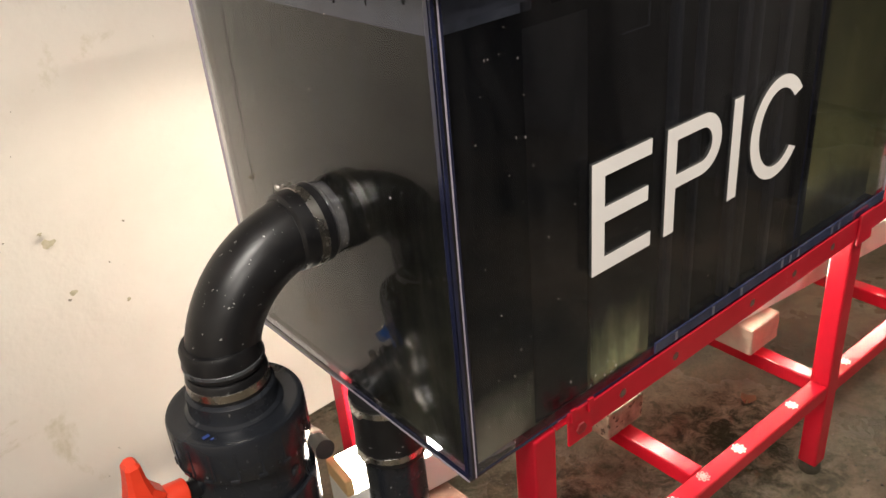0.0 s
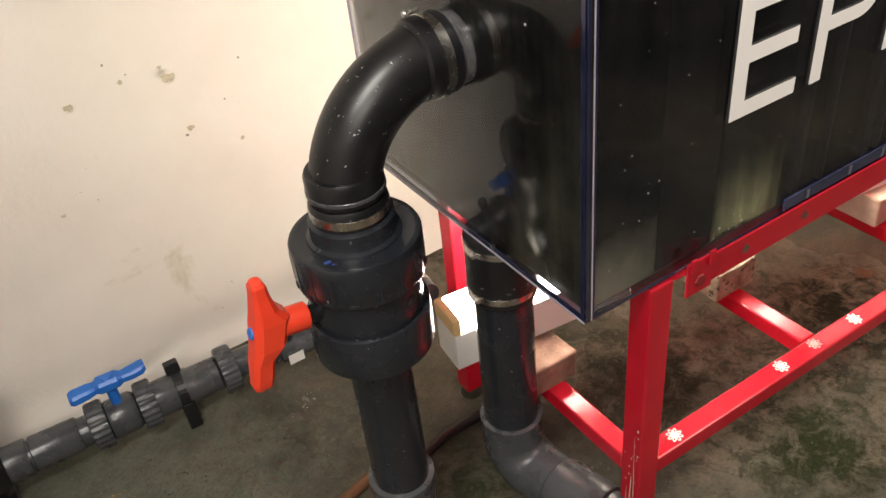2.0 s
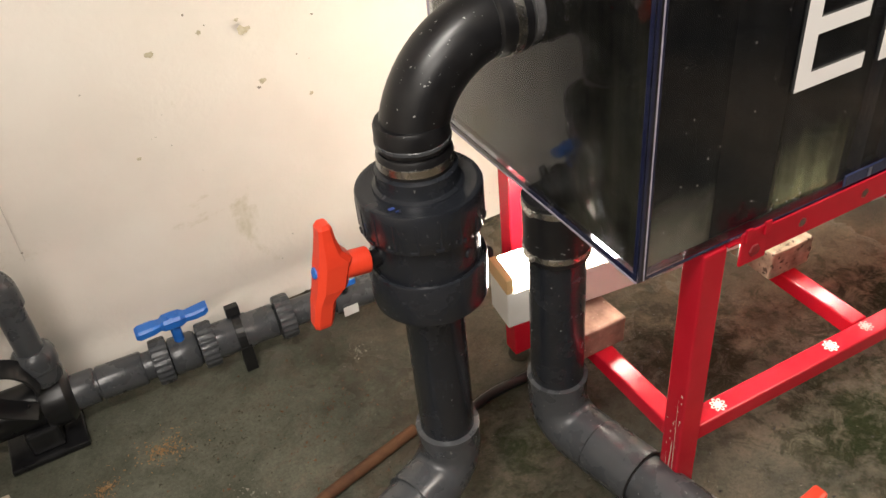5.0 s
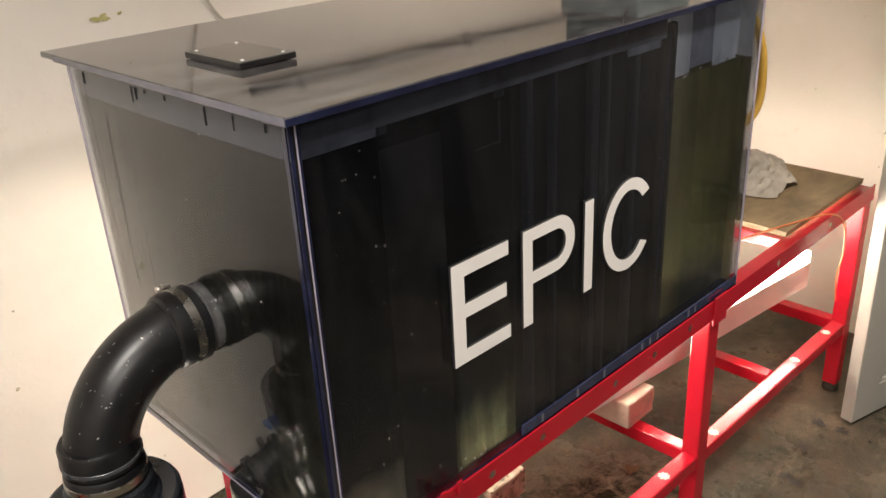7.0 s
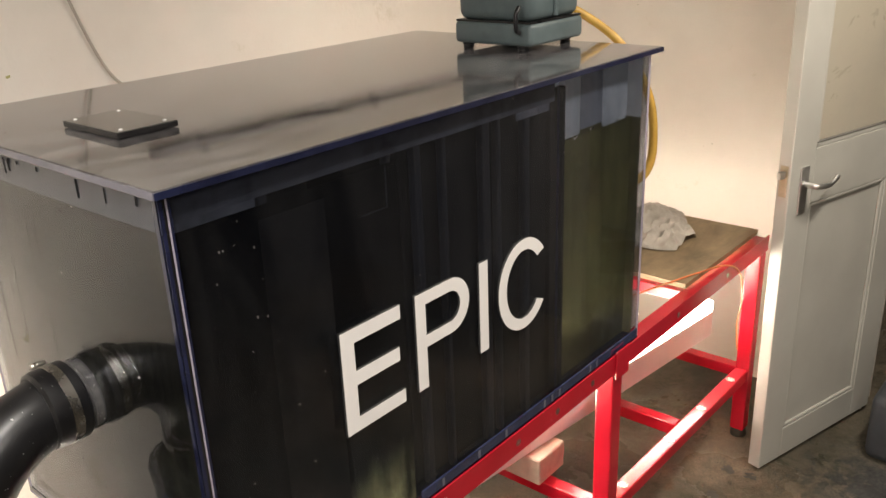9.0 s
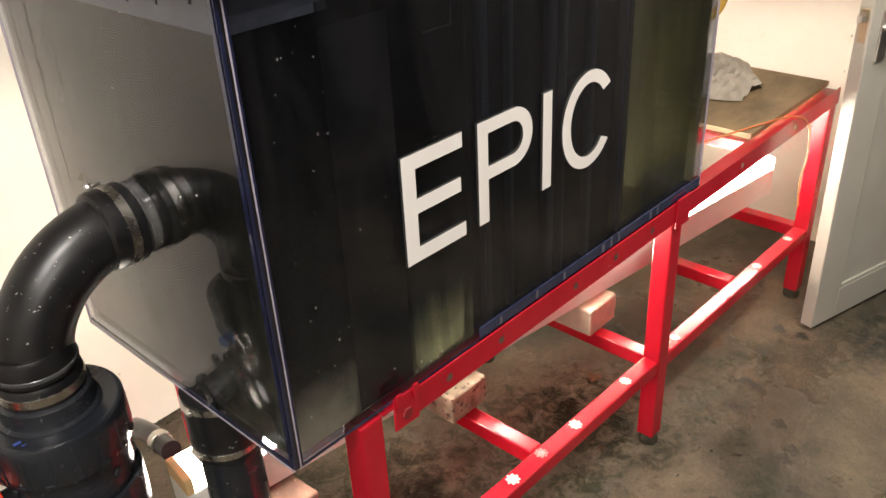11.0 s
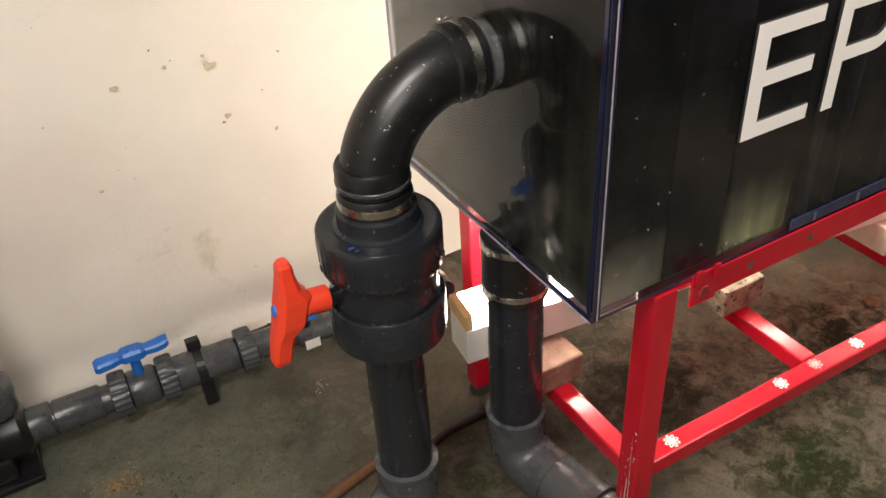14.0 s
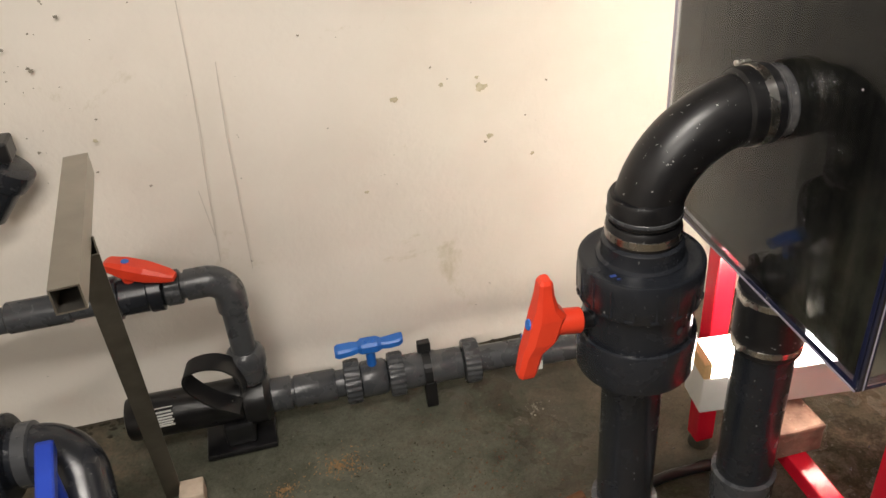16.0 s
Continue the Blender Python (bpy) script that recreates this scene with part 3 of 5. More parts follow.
def bulged_sheet(x, z0, z1, n=28, thick=0.0):
    bm = bmesh.new()
    sides = []
    for dx in (0.0, thick) if thick else (0.0,):
        v = [[bm.verts.new((x + dx - bulge(y, z), y, z)) for y in [TY0 + (TY1 - TY0) * k / n for k in range(n + 1)]] for z in [z0 + (z1 - z0) * j / n for j in range(n + 1)]]
        for j in range(n):
            for k in range(n):
                bm.faces.new((v[j][k], v[j][k + 1], v[j + 1][k + 1], v[j + 1][k]))
        sides.append([v[0][k] for k in range(n)] + [v[j][n] for j in range(n)] + [v[n][k] for k in range(n, 0, -1)] + [v[j][0] for j in range(n, 0, -1)])
    if thick:
        a, b = sides
        for k in range(len(a)):
            bm.faces.new((a[k], a[(k + 1) % len(a)], b[(k + 1) % len(a)], b[k]))
    return bm


part("end_panel", bulged_sheet(TX0, TZ0 + T, TZ1, thick=T), M_SMOKE_END, tank, "smoked acrylic end sheet, bowed by the water", smooth=True)
part("end_panel", box(TX1 - T, TX1, TY0, TY1, TZ0 + T, TZ1), M_SMOKE, tank)
part("base_panel", box(TX0, TX1, TY0, TY1, TZ0, TZ0 + T, 0.0015), M_SMOKE, tank)
lid = part("lid", box(TX0 - 0.011, TX1 + 0.018, TY0 - 0.018, TY1 + 0.078, TZ1, TZ1 + 0.010, 0.002), M_LID, tank, "smoked acrylic lid, dusty and glossy")
part("rim", box(TX0 - 0.013, TX1 + 0.020, TY0 - 0.0205, TY0 - 0.0185, TZ1 - 0.001, TZ1 + 0.009, 0.0006), M_EDGE, lid, "dark blue sawn edge")
part("rim", box(TX0 - 0.0135, TX0 - 0.0115, TY0 - 0.018, TY1 + 0.02, TZ1 - 0.001, TZ1 + 0.009, 0.0006), M_RIM_GREY, lid, "grey sawn edge")
# sawn edges that show blue
for e0, e1, em in ((0.0005, 0.0060, M_EDGE), (0.0062, 0.0098, M_SLAB), (0.0100, 0.0128, M_EDGE_PALE), (0.0130, 0.0165, M_EDGE)):
    part("edge_strip", box(TX0 + e0, TX0 + e1, TY0 - 0.0022, TY0 - 0.0002, TZ0 + 0.002, TZ1 - 0.001, 0.0005), em, tank, "glossy glued edge of the acrylic")
part("edge_strip", box(TX0 - 0.0012, TX0 + 0.0008, TY0 + 0.001, TY0 + 0.009, TZ0 + 0.002, TZ1 - 0.001, 0.0005), M_EDGE, tank, "glossy dark blue glued edge")
part("edge_strip", box(TX0 - 0.0012, TX0 + 0.0008, TY1 - 0.010, TY1 - 0.0005, TZ0 + 0.002, TZ1 - 0.001, 0.0005), M_EDGE_PALE, tank, "pale glued edge")
part("edge_strip", box(TX1 - 0.009, TX1 - 0.001, TY0 - 0.0012, TY0 + 0.0008, TZ0 + 0.002, TZ1 - 0.001, 0.0005), M_EDGE_PALE, tank, "pale glued edge")
part("edge_strip", box(TX0 + 0.001, TX1 - 0.001, TY0 - 0.0014, TY0 + 0.0008, TZ0 + 0.001, TZ0 + 0.006, 0.0005), M_EDGE, tank, "glossy dark blue glued edge")
part("edge_strip", box(TX0 - 0.0014, TX0 + 0.0008, TY0 + 0.001, TY1 - 0.001, TZ0 + 0.0045, TZ0 + 0.014, 0.0005), M_EDGE, tank, "glossy dark blue glued edge")
part("edge_strip", box(TX0 - 0.0016, TX0 + 0.0008, TY0 + 0.001, TY1 - 0.001, TZ0 - 0.0006, TZ0 + 0.004, 0.0005), M_EDGE_PALE, tank, "pale glued edge")
part("bottom_strip", box(1.075, TX1 - 0.012, TY0 - 0.006, TY0 - 0.0016, TZ0 + 0.010, TZ0 + 0.034, 0.002), M_STRIP, tank, "dark blue acrylic strip with small pale ticks")
for k, tx in enumerate((1.13, 1.24, 1.33, 1.47, 1.50, 1.53, 1.66, 1.69)):
    part("tick", box(tx, tx + 0.007, TY0 - 0.0068, TY0 - 0.0062, TZ0 + 0.013, TZ0 + 0.030), M_RIM_GREY, tank, "small pale tick")
# inner works seen dimly through the sheets
WATER = 1.405
part("inner_box", box(TX0 + 0.16, TX0 + 0.40, TY0 + 0.20, TY1 - 0.05, TZ0 + 0.014, WATER, 0.004), M_INNER, tank, "black inner chamber")
part("inner_box", box(TX0 + 0.45, TX1 - 0.37, TY0 + 0.032, TY1 - 0.05, TZ0 + 0.014, WATER + 0.02, 0.004), M_INNER, tank, "black inner chamber")
part("inner_sheet", bulged_sheet(TX0 + 0.0125, TZ0 + T, WATER), M_END_FILM, tank, "grey-green film on the end sheet", smooth=True)
# The glow at this sheet's foot is partly in its colour.
part("corner_glow", sheet_x(TX0 + 0.014, TX0 + 0.28, TY0 + 0.0125, TZ0 + 0.0105, WATER), M_CORNER_GLOW, tank, "brown film in the tank corner, its glow painted in")
part("inner_sheet", box(TX0 + 0.15, TX0 + 0.27, TY0 + 0.0112, TY0 + 0.0122, TZ0 + 0.014, WATER - 0.02), M_SLAB, tank, "black inner sheet")
# Two opaque strips added to stop the light bar showing through the base.
part("light_blocker", box(1.535, TX1 - 0.012, TY0 + 0.011, TY0 + 0.099, TZ0 + 0.0105, TZ0 + 0.013), M_INNER, tank, "dark sheet added to block the light bar from below")
part("light_blocker", box(1.076, 1.534, TY0 + 0.011, TY0 + 0.060, TZ0 + 0.0105, TZ0 + 0.013), M_INNER, tank)
# Algae whose bright foot is painted in, darkening with height.
part("algae_patch", sheet_x(0.912, 1.078, TY0 + 0.013, TZ0 + 0.0105, WATER), M_ALGAE_GLOW, tank, "pale green algae sheet with a lit foot painted in")
for rx, rw, rm in ((1.524, 0.022, M_SLAB), (1.549, 0.004, M_STRIP), (1.562, 0.012, M_INNER), (1.30, 0.022, M_INNER_GREY),
                   (1.345, 0.010, M_INNER_GREY), (1.43, 0.018, M_INNER_GREY), (0.806, 0.016, M_INNER_GREY), (1.056, 0.010, M_INNER_GREY), (1.12, 0.016, M_INNER_GREY), (1.19, 0.010, M_INNER_GREY)):
    part("rib", box(rx, rx + rw, TY0 + 0.014, TY0 + 0.030, TZ0 + 0.014, WATER + 0.035, 0.003), rm, tank, "upright inner rib")
part("end_sheet", sheet((TX1 - 0.0125, TY0 + 0.012, TZ0 + 0.0105), (TX1 - 0.0125, TY1 - 0.011, TZ0 + 0.0105), (TX1 - 0.0125, TY1 - 0.011, 1.315), (TX1 - 0.0125, TY0 + 0.012, 1.315)), M_INNER_OLIVE, tank, "inner sheet filmed with algae")
part("end_sheet", sheet_x(TX1 - 0.368, TX1 - 0.012, TY0 + 0.036, TZ0 + 0.0105, 1.318), M_INNER_OLIVE, tank, "inner sheet filmed with algae")
part("dry_band", bulged_sheet(TX0 + 0.0122, WATER + 0.0005, TZ1 - 0.001), M_DRY, tank, "dry grey band over the water line", smooth=True)
part("dry_band", sheet_x(TX0 + 0.014, 1.53, TY0 + 0.0122, WATER + 0.012, TZ1 - 0.001), M_DRY_FRONT, tank, "dry grey band over the water line")
for h0, h1, hz, hm in ((1.578, 1.660, 1.322, M_HAZE), (1.6605, 1.7515, 1.330, M_HAZE_DIM), (1.752, 1.862, 1.318, M_HAZE), (1.400, 1.512, 1.402, M_HAZE_DIM), (0.670, 0.800, 1.388, M_HAZE_DIM)):
    part("haze", sheet_x(h0, h1, TY0 + 0.0128 if h1 < 1.53 else TY0 + 0.0335, hz, TZ1 - 0.004), hm, tank, "blue-grey haze over the water line")
part("haze", sheet((TX1 - 0.0125, TY0 + 0.012, 1.3155), (TX1 - 0.0125, TY1 - 0.011, 1.3155), (TX1 - 0.0125, TY1 - 0.011, TZ1 - 0.002), (TX1 - 0.0125, TY0 + 0.012, TZ1 - 0.002)), M_HAZE, tank, "blue-grey haze over the algae line")
part("bracket_line", box(0.99, 1.05, TY0 + 0.0105, TY0 + 0.0125, 1.3345, 1.336), M_INNER_GREY, tank)
part("bracket_line", box(1.0485, 1.05, TY0 + 0.0105, TY0 + 0.0125, 1.337, 1.40), M_INNER_GREY, tank)
# drips of dirt under the lid
rd = random.Random(5)
for k in range(9):
    dy, dl = rd.uniform(0.83, 1.41), 0.004 + 0.024 * rd.random() ** 2
    part("drip", box(TX0 - 0.0016 - bulge(dy, TZ1 - 0.02), TX0 - 0.0002 - bulge(dy, TZ1 - 0.02), dy, dy + rd.uniform(0.002, 0.005), TZ1 - 0.012 - dl, TZ1 - 0.010, 0.0004), M_INNER, tank, "black drip of dirt")
for k in range(48):
    sx, sz, sl = (rd.gauss(0.74, 0.05), rd.uniform(0.80, 1.40), rd.uniform(0.001, 0.004)) if k < 26 else (rd.uniform(0.70, 1.86), 1.45 - 0.6 * rd.random() ** 2, rd.uniform(0.0005, 0.0016))
    sx = min(max(sx, 0.675), 1.88)
    part("fleck", box(sx, sx + 0.0006, TY0 - 0.0012, TY0 - 0.0004, sz, sz + sl, 0.0002, pose(0, 0, 0)), M_STICKER, tank, "white fleck of dried splash")

for k in range(7):
    dy, dz = rd.uniform(0.90, 1.40), rd.uniform(0.10, 0.34)
    pts = [(dy + 0.004 * noise.noise((k * 3.1, j * 0.7, 0)), WATER - 0.01 - dz * j / 10) for j in range(11)]
    bm = bmesh.new()
    edge = [[bm.verts.new((TX0 - 0.0006 - bulge(y, z), y + w, z)) for y, z in pts] for w in (-0.0004, 0.0004)]
    for j in range(10):
        bm.faces.new((edge[0][j], edge[0][j + 1], edge[1][j + 1], edge[1][j]))
    part("run_mark", bm, M_RUN, tank, "thin dark run mark on the end sheet")
for k in range(26):
    ey_, ez_, es_ = rd.uniform(0.83, 1.42), rd.uniform(0.78, 1.42), rd.uniform(0.0006, 0.002)
    part("fleck", box(TX0 - 0.0010 - bulge(ey_, ez_), TX0 + 0.0002 - bulge(ey_, ez_), ey_, ey_ + es_, ez_, ez_ + es_ * rd.uniform(0.6, 2.5), 0.0002), M_SLAB if k % 4 else M_STICKER, tank, "dark speck of dried dirt")
for k in range(26):
    fx, fz, fs = 0.925 + 0.13 * rd.random() ** 1.5, 0.7635 + 0.035 * rd.random() ** 1.8, rd.uniform(0.0010, 0.0034)
    part("foam_fleck", box(fx, fx + fs, TY0 + 0.0108, TY0 + 0.0116, fz, fz + fs * rd.uniform(0.5, 1.3)), M_STICKER if k % 3 == 0 else M_SLAB, tank, "fleck of foam and dirt")
for k in range(18):
    fx, fz, fs = rd.uniform(1.58, 1.86), 1.318 + rd.uniform(-0.004, 0.006), rd.uniform(0.001, 0.004)
    part("foam_fleck", box(fx, fx + fs * 2, TY0 + 0.0322, TY0 + 0.0330, fz, fz + fs), M_STICKER if k % 3 == 0 else M_SLAB, tank, "fleck of foam and dirt")

# letters on the front
LZ0, LZ1, LS, LY, LD = 0.988, 1.171, 0.0255, 0.8010, 0.0048
word = thing("raised_lettering", (1.19, TY0, LZ0), "raised white plastic capital letters on the tank front", "sign")
lm = (M_LETTER, M_LETTER_SIDE)
xe, we, zm = 0.911, 0.138, (LZ0 + LZ1) / 2 + 0.004
part("letter_e", polygon_slab([(xe, LZ0), (xe + we, LZ0), (xe + we, LZ0 + LS), (xe + LS + 0.003, LZ0 + LS), (xe + LS + 0.003, zm - LS / 2), (xe + we - 0.009, zm - LS / 2), (xe + we - 0.009, zm + LS / 2),
                              (xe + LS + 0.003, zm + LS / 2), (xe + LS + 0.003, LZ1 - LS), (xe + we - 0.003, LZ1 - LS), (xe + we - 0.003, LZ1), (xe, LZ1)], LY, LD), lm, word)
xp, rb = 1.083, 0.0525
zc = LZ1 - rb
outer, inner = [(xp, LZ1), (xp + 0.088, LZ1)], [(xp + LS, LZ1 - LS * 0.92), (xp + 0.088, LZ1 - LS * 0.92)]
for k in range(1, 16):
    a = math.pi / 2 - math.pi * k / 16
    outer.append((xp + 0.092 + rb * math.cos(a), zc + rb * math.sin(a)))
    inner.append((xp + 0.090 + (rb - LS * 0.95) * math.cos(a), zc + (rb - LS * 0.92) * math.sin(a)))
outer += [(xp + 0.088, LZ1 - 2 * rb), (xp + LS, LZ1 - 2 * rb)]
inner += [(xp + 0.088, LZ1 - 2 * rb + LS * 0.92), (xp + LS, LZ1 - 2 * rb + LS * 0.92)]
pbm = band_slab(inner, outer, LY, LD)
part("letter_p", merge(pbm, polygon_slab([(xp, LZ0), (xp + LS, LZ0), (xp + LS, LZ1 - LS * 0.92), (xp, LZ1)], LY, LD)), lm, word)
part("letter_i", polygon_slab([(1.2575, LZ0), (1.2835, LZ0), (1.2835, LZ1), (1.2575, LZ1)], LY, LD), lm, word)
outer, inner = [], []
cx, cz, ax, az = 1.4005, (LZ0 + LZ1) / 2, 0.0845, 0.0955
for k in range(41):
    a = radians(36 + (360 - 72) * k / 40)
    outer.append((cx + ax * math.cos(a), cz + az * math.sin(a)))
    a2 = radians(40 + (360 - 80) * k / 40)
    inner.append((cx + (ax - LS * 1.03) * math.cos(a2), cz + (az - LS * 0.92) * math.sin(a2)))
part("letter_c", band_slab(inner, outer, LY, LD), lm, word)

# square cover plate on the lid
cover = thing("cover_plate", (0.806, 1.142, TZ1 + 0.010), "small square smoked acrylic plate with white screws", "cover plate")
part("plate", box(0.754, 0.856, 1.062, 1.222, TZ1 + 0.0115, TZ1 + 0.0215, 0.0012), M_SLAB, cover)
for px, py in ((0.768, 1.076), (0.842, 1.076), (0.768, 1.208), (0.842, 1.208)):
    part("spacer", rod((px, py, TZ1 + 0.0102), (px, py, TZ1 + 0.0115), 0.006, 12), M_BLACK, cover)
    part("screw", lathe([(0.0032, 0), (0.003, 0.001), (0.0015, 0.0015)], pose(px, py, TZ1 + 0.0217), 12), M_LETTER, cover, "white screw head")

# air pump on the lid
ap = thing("air_pump", (1.81, 1.10, TZ1 + 0.010), "grey-green cast air pump on four black rubber feet", "air pump")
PZ = TZ1 + 0.010
for px, py in ((1.715, 1.020), (1.885, 1.020), (1.715, 1.175), (1.885, 1.175)):
    part("foot", lathe([(0.011, 0), (0.013, 0.004), (0.011, 0.008), (0.014, 0.010), (0.014, 0.0135)], pose(px, py, PZ), 16), M_BLACK, ap, "black rubber foot", True)
part("lower_housing", box(1.700, 1.915, 0.990, 1.205, PZ + 0.013, PZ + 0.062, 0.010, segs=3), M_PUMP, ap, smooth=True)
part("upper_housing", box(1.705, 1.910, 0.995, 1.200, PZ + 0.064, PZ + 0.165, 0.022, segs=4), M_PUMP, ap, smooth=True)
part("seam", box(1.704, 1.911, 0.994, 1.201, PZ + 0.0615, PZ + 0.0655), M_BLACK, ap)
part("clip", sweep(smooth_path([(1.684, 1.01, PZ + 0.10), (1.672, 1.01, PZ + 0.085), (1.672, 1.01, PZ + 0.055), (1.684, 1.01, PZ + 0.045)]), 0.005, 10), M_BLACK, ap, "black wire clip", True)
part("rib", sweep([(1.80, 0.993, PZ + 0.072), (1.80, 0.993, PZ + 0.15)], 0.006, 12), M_PUMP, ap, "", True)
part("label_plate", box(1.725, 1.765, 0.9935, 0.9946, PZ + 0.125, PZ + 0.133), M_LABEL, ap, "small white label with unreadable bars")
part("outlet", rod((1.915, 1.07, PZ + 0.075), (1.955, 1.07, PZ + 0.068), 0.014, 16), M_BLACK, ap, "black hose tail")
hose = sweep(smooth_path([(1.95, 1.07, PZ + 0.069), (1.99, 1.04, PZ + 0.055), (2.03, 0.95, PZ - 0.02), (2.048, 0.88, PZ - 0.14), (2.045, 0.86, PZ - 0.26), (2.02, 0.865, PZ - 0.33), (1.965, 0.89, PZ - 0.345), (1.9145, 0.92, PZ - 0.32)]), 0.0105, 14)
solo("air_hose", hose, M_HOSE, (1.95, 1.07, PZ), "ochre rubber air hose looping down beside the tank", "hose", smooth=True)

# ---------- red steel stand ----------
stand = thing("steel_stand", (1.8, 1.11, 0), "red painted welded steel stand with white flower prints", "stand")
BY0, BY1 = 0.801, 1.440
LEGS = (0.780, 1.778, 2.738)
for lx in LEGS:
    for ly in (BY0, BY1 - 0.048):
        zf = 0.052 if lx < 0.9 and ly < 1 else 0.030
        leg = part("leg", box(lx, lx + 0.048, ly, ly + 0.048, zf, 0.745 if lx < 0.9 else 0.704, 0.004), M_RED, stand)
        if zf < 0.04:
            part("foot_pad", lathe([(0.026, 0), (0.028, 0.006), (0.024, 0.026), (0.016, 0.034)], pose(lx + 0.024, ly + 0.024, 0), 20), M_SOIL, leg, "dirty black foot pad", True)
BZ0, BZ1 = 0.262, 0.302


def sloped(bm):
    """The lower rails fall slightly to one end."""
    for v in bm.verts:
        v.co.z += 0.019 * (1.28 - v.co.x)
    return bm


for a, b in ((0.828, 1.778), (1.826, 2.738)):
    for y in (BY0 + 0.002, BY1 - 0.046):
        part("lower_rail", sloped(box(a + 0.0005, b - 0.0005, y, y + 0.044, BZ0, BZ1, 0.004)), M_RED, stand)
for cx_ in (0.782, 1.29, 1.780, 2.27, 2.740):
    part("cross_rail", sloped(box(cx_, cx_ + 0.044, BY0 + 0.0485, BY1 - 0.0485, BZ0 - 0.001, BZ1 - 0.001, 0.004)), M_RED, stand)
for k, (y0, y1) in enumerate(((BY0 - 0.005, BY0 - 0.0005), (BY1 + 0.0005, BY1 + 0.005))):
    part("top_rail", box(0.875, 2.786, y0, y1, 0.704, 0.757, 0.0012), M_RED, stand, "red angle-iron rail")
    yb = (BY0, BY0 + 0.045) if k == 0 else (BY1 - 0.045, BY1)
    part("rail_flange", box(0.829, 2.786, *yb, 0.7405, 0.7455, 0.001), M_RED, stand)
for cx_ in (0.79, 1.79, 2.25, 2.738):
    part("top_cross_rail", box(cx_, cx_ + 0.04, BY0 + 0.046, BY1 - 0.046, 0.7045, 0.7395, 0.003), M_RED, stand)
brk = part("joint_plate", box(0.846, 0.902, BY0 - 0.011, BY0 - 0.0055, 0.702, 0.768, 0.0018), M_RED, stand, "red joint plate with worn hole")
part("bolt", lathe([(0.012, 0), (0.011, 0.0025), (0.005, 0.003)], pose(0.874, BY0 - 0.0112, 0.727, 90), 6), M_RED_DARK, brk, "painted bolt head")
for tx in (0.848, 0.888):
    part("tab", box(tx, tx + 0.012, BY0 - 0.016, BY0 - 0.0115, 0.752, 0.778, 0.001), M_RED, brk)


def chip(x, y, z, r, seed):
    """A small ragged flake in the plane of constant x."""
    rr = random.Random(seed)
    bm = bmesh.new()
    bm.faces.new([bm.verts.new((x, y + r * rr.uniform(0.25, 1.0) * math.cos(k * math.tau / 9), z + r * rr.uniform(0.5, 2.4) * math.sin(k * math.tau / 9))) for k in range(9)])
    return bm


rc = random.Random(12)
for k in range(18):
    part("paint_chip", chip(0.7794, BY0 + 0.006 + 0.034 * rc.random(), 0.16 + 0.26 * rc.random(), rc.uniform(0.0008, 0.0026), 50 + k), M_CHIP, stand, "pale chipped paint")
part("joint_plate", box(1.775, 1.836, BY0 - 0.011, BY0 - 0.0055, 0.690, 0.766, 0.0018), M_RED, stand, "red joint plate")


def flower(cx, cy, z, s=0.017, up=True):
    bm = bmesh.new()
    for k in range(8):
        a = k * math.tau / 8
        petal = []
        for j in range(10):
            b = j * math.tau / 10
            u, w = s * (0.62 + 0.38 * math.cos(b)), s * 0.23 * math.sin(b)
            petal.append((u * math.cos(a) - w * math.sin(a), u * math.sin(a) + w * math.cos(a)))
        hole = [(p[0] * 0.45 + s * 0.35 * math.cos(a), p[1] * 0.45 + s * 0.35 * math.sin(a)) for p in petal]
        if up:
            put = lambda p: (cx + p[0], cy + p[1], z)
        else:
            put = lambda p: (cx + p[0], cy, z + p[1])
        o = [bm.verts.new(put(p)) for p in petal]
        h = [bm.verts.new(put(p)) for p in hole]
        for j in range(10):
            bm.faces.new((o[j], o[(j + 1) % 10], h[(j + 1) % 10], h[j]))
    eye = [bm.verts.new(put((s * 0.30 * math.cos(j * math.tau / 12), s * 0.30 * math.sin(j * math.tau / 12)))) for j in range(12)]
    bm.faces.new(eye)
    return bm


for fx_, sz in ((0.895, 0.017), (1.199, 0.017), (1.436, 0.017), (1.655, 0.016), (1.905, 0.015), (2.187, 0.017), (2.41, 0.016), (2.64, 0.016)):
    part("flower_print", sloped(flower(fx_, 0.8265, BZ1 + 0.0006, sz)), M_STICKER, stand, "white flower print")
part("flower_print", sloped(flower(1.306, 0.829, BZ1 + 0.0006, 0.016)), M_WORN, stand, "worn pink flower print")
for fx_ in (0.985, 1.13, 1.37, 1.52, 1.67, 2.12, 2.45):
    part("flower_print", flower(fx_, BY0 - 0.0056, 0.731, 0.009, False), M_BRUSHED, stand, "faded flower print")

for y0, y1, z0, z1, w in ((0.812, 0.817, 0.20, 0.405, 0.0022), (0.822, 0.820, 0.17, 0.29, 0.003), (0.830, 0.832, 0.19, 0.25, 0.002)):
    part("paint_scratch", sheet((0.7793, y0, z0), (0.7793, y0 + w, z0 + 0.012), (0.7793, y1 + w * 0.4, z1), (0.7793, y1, z1 - 0.02)), M_CHIP, stand, "long pale scratch")
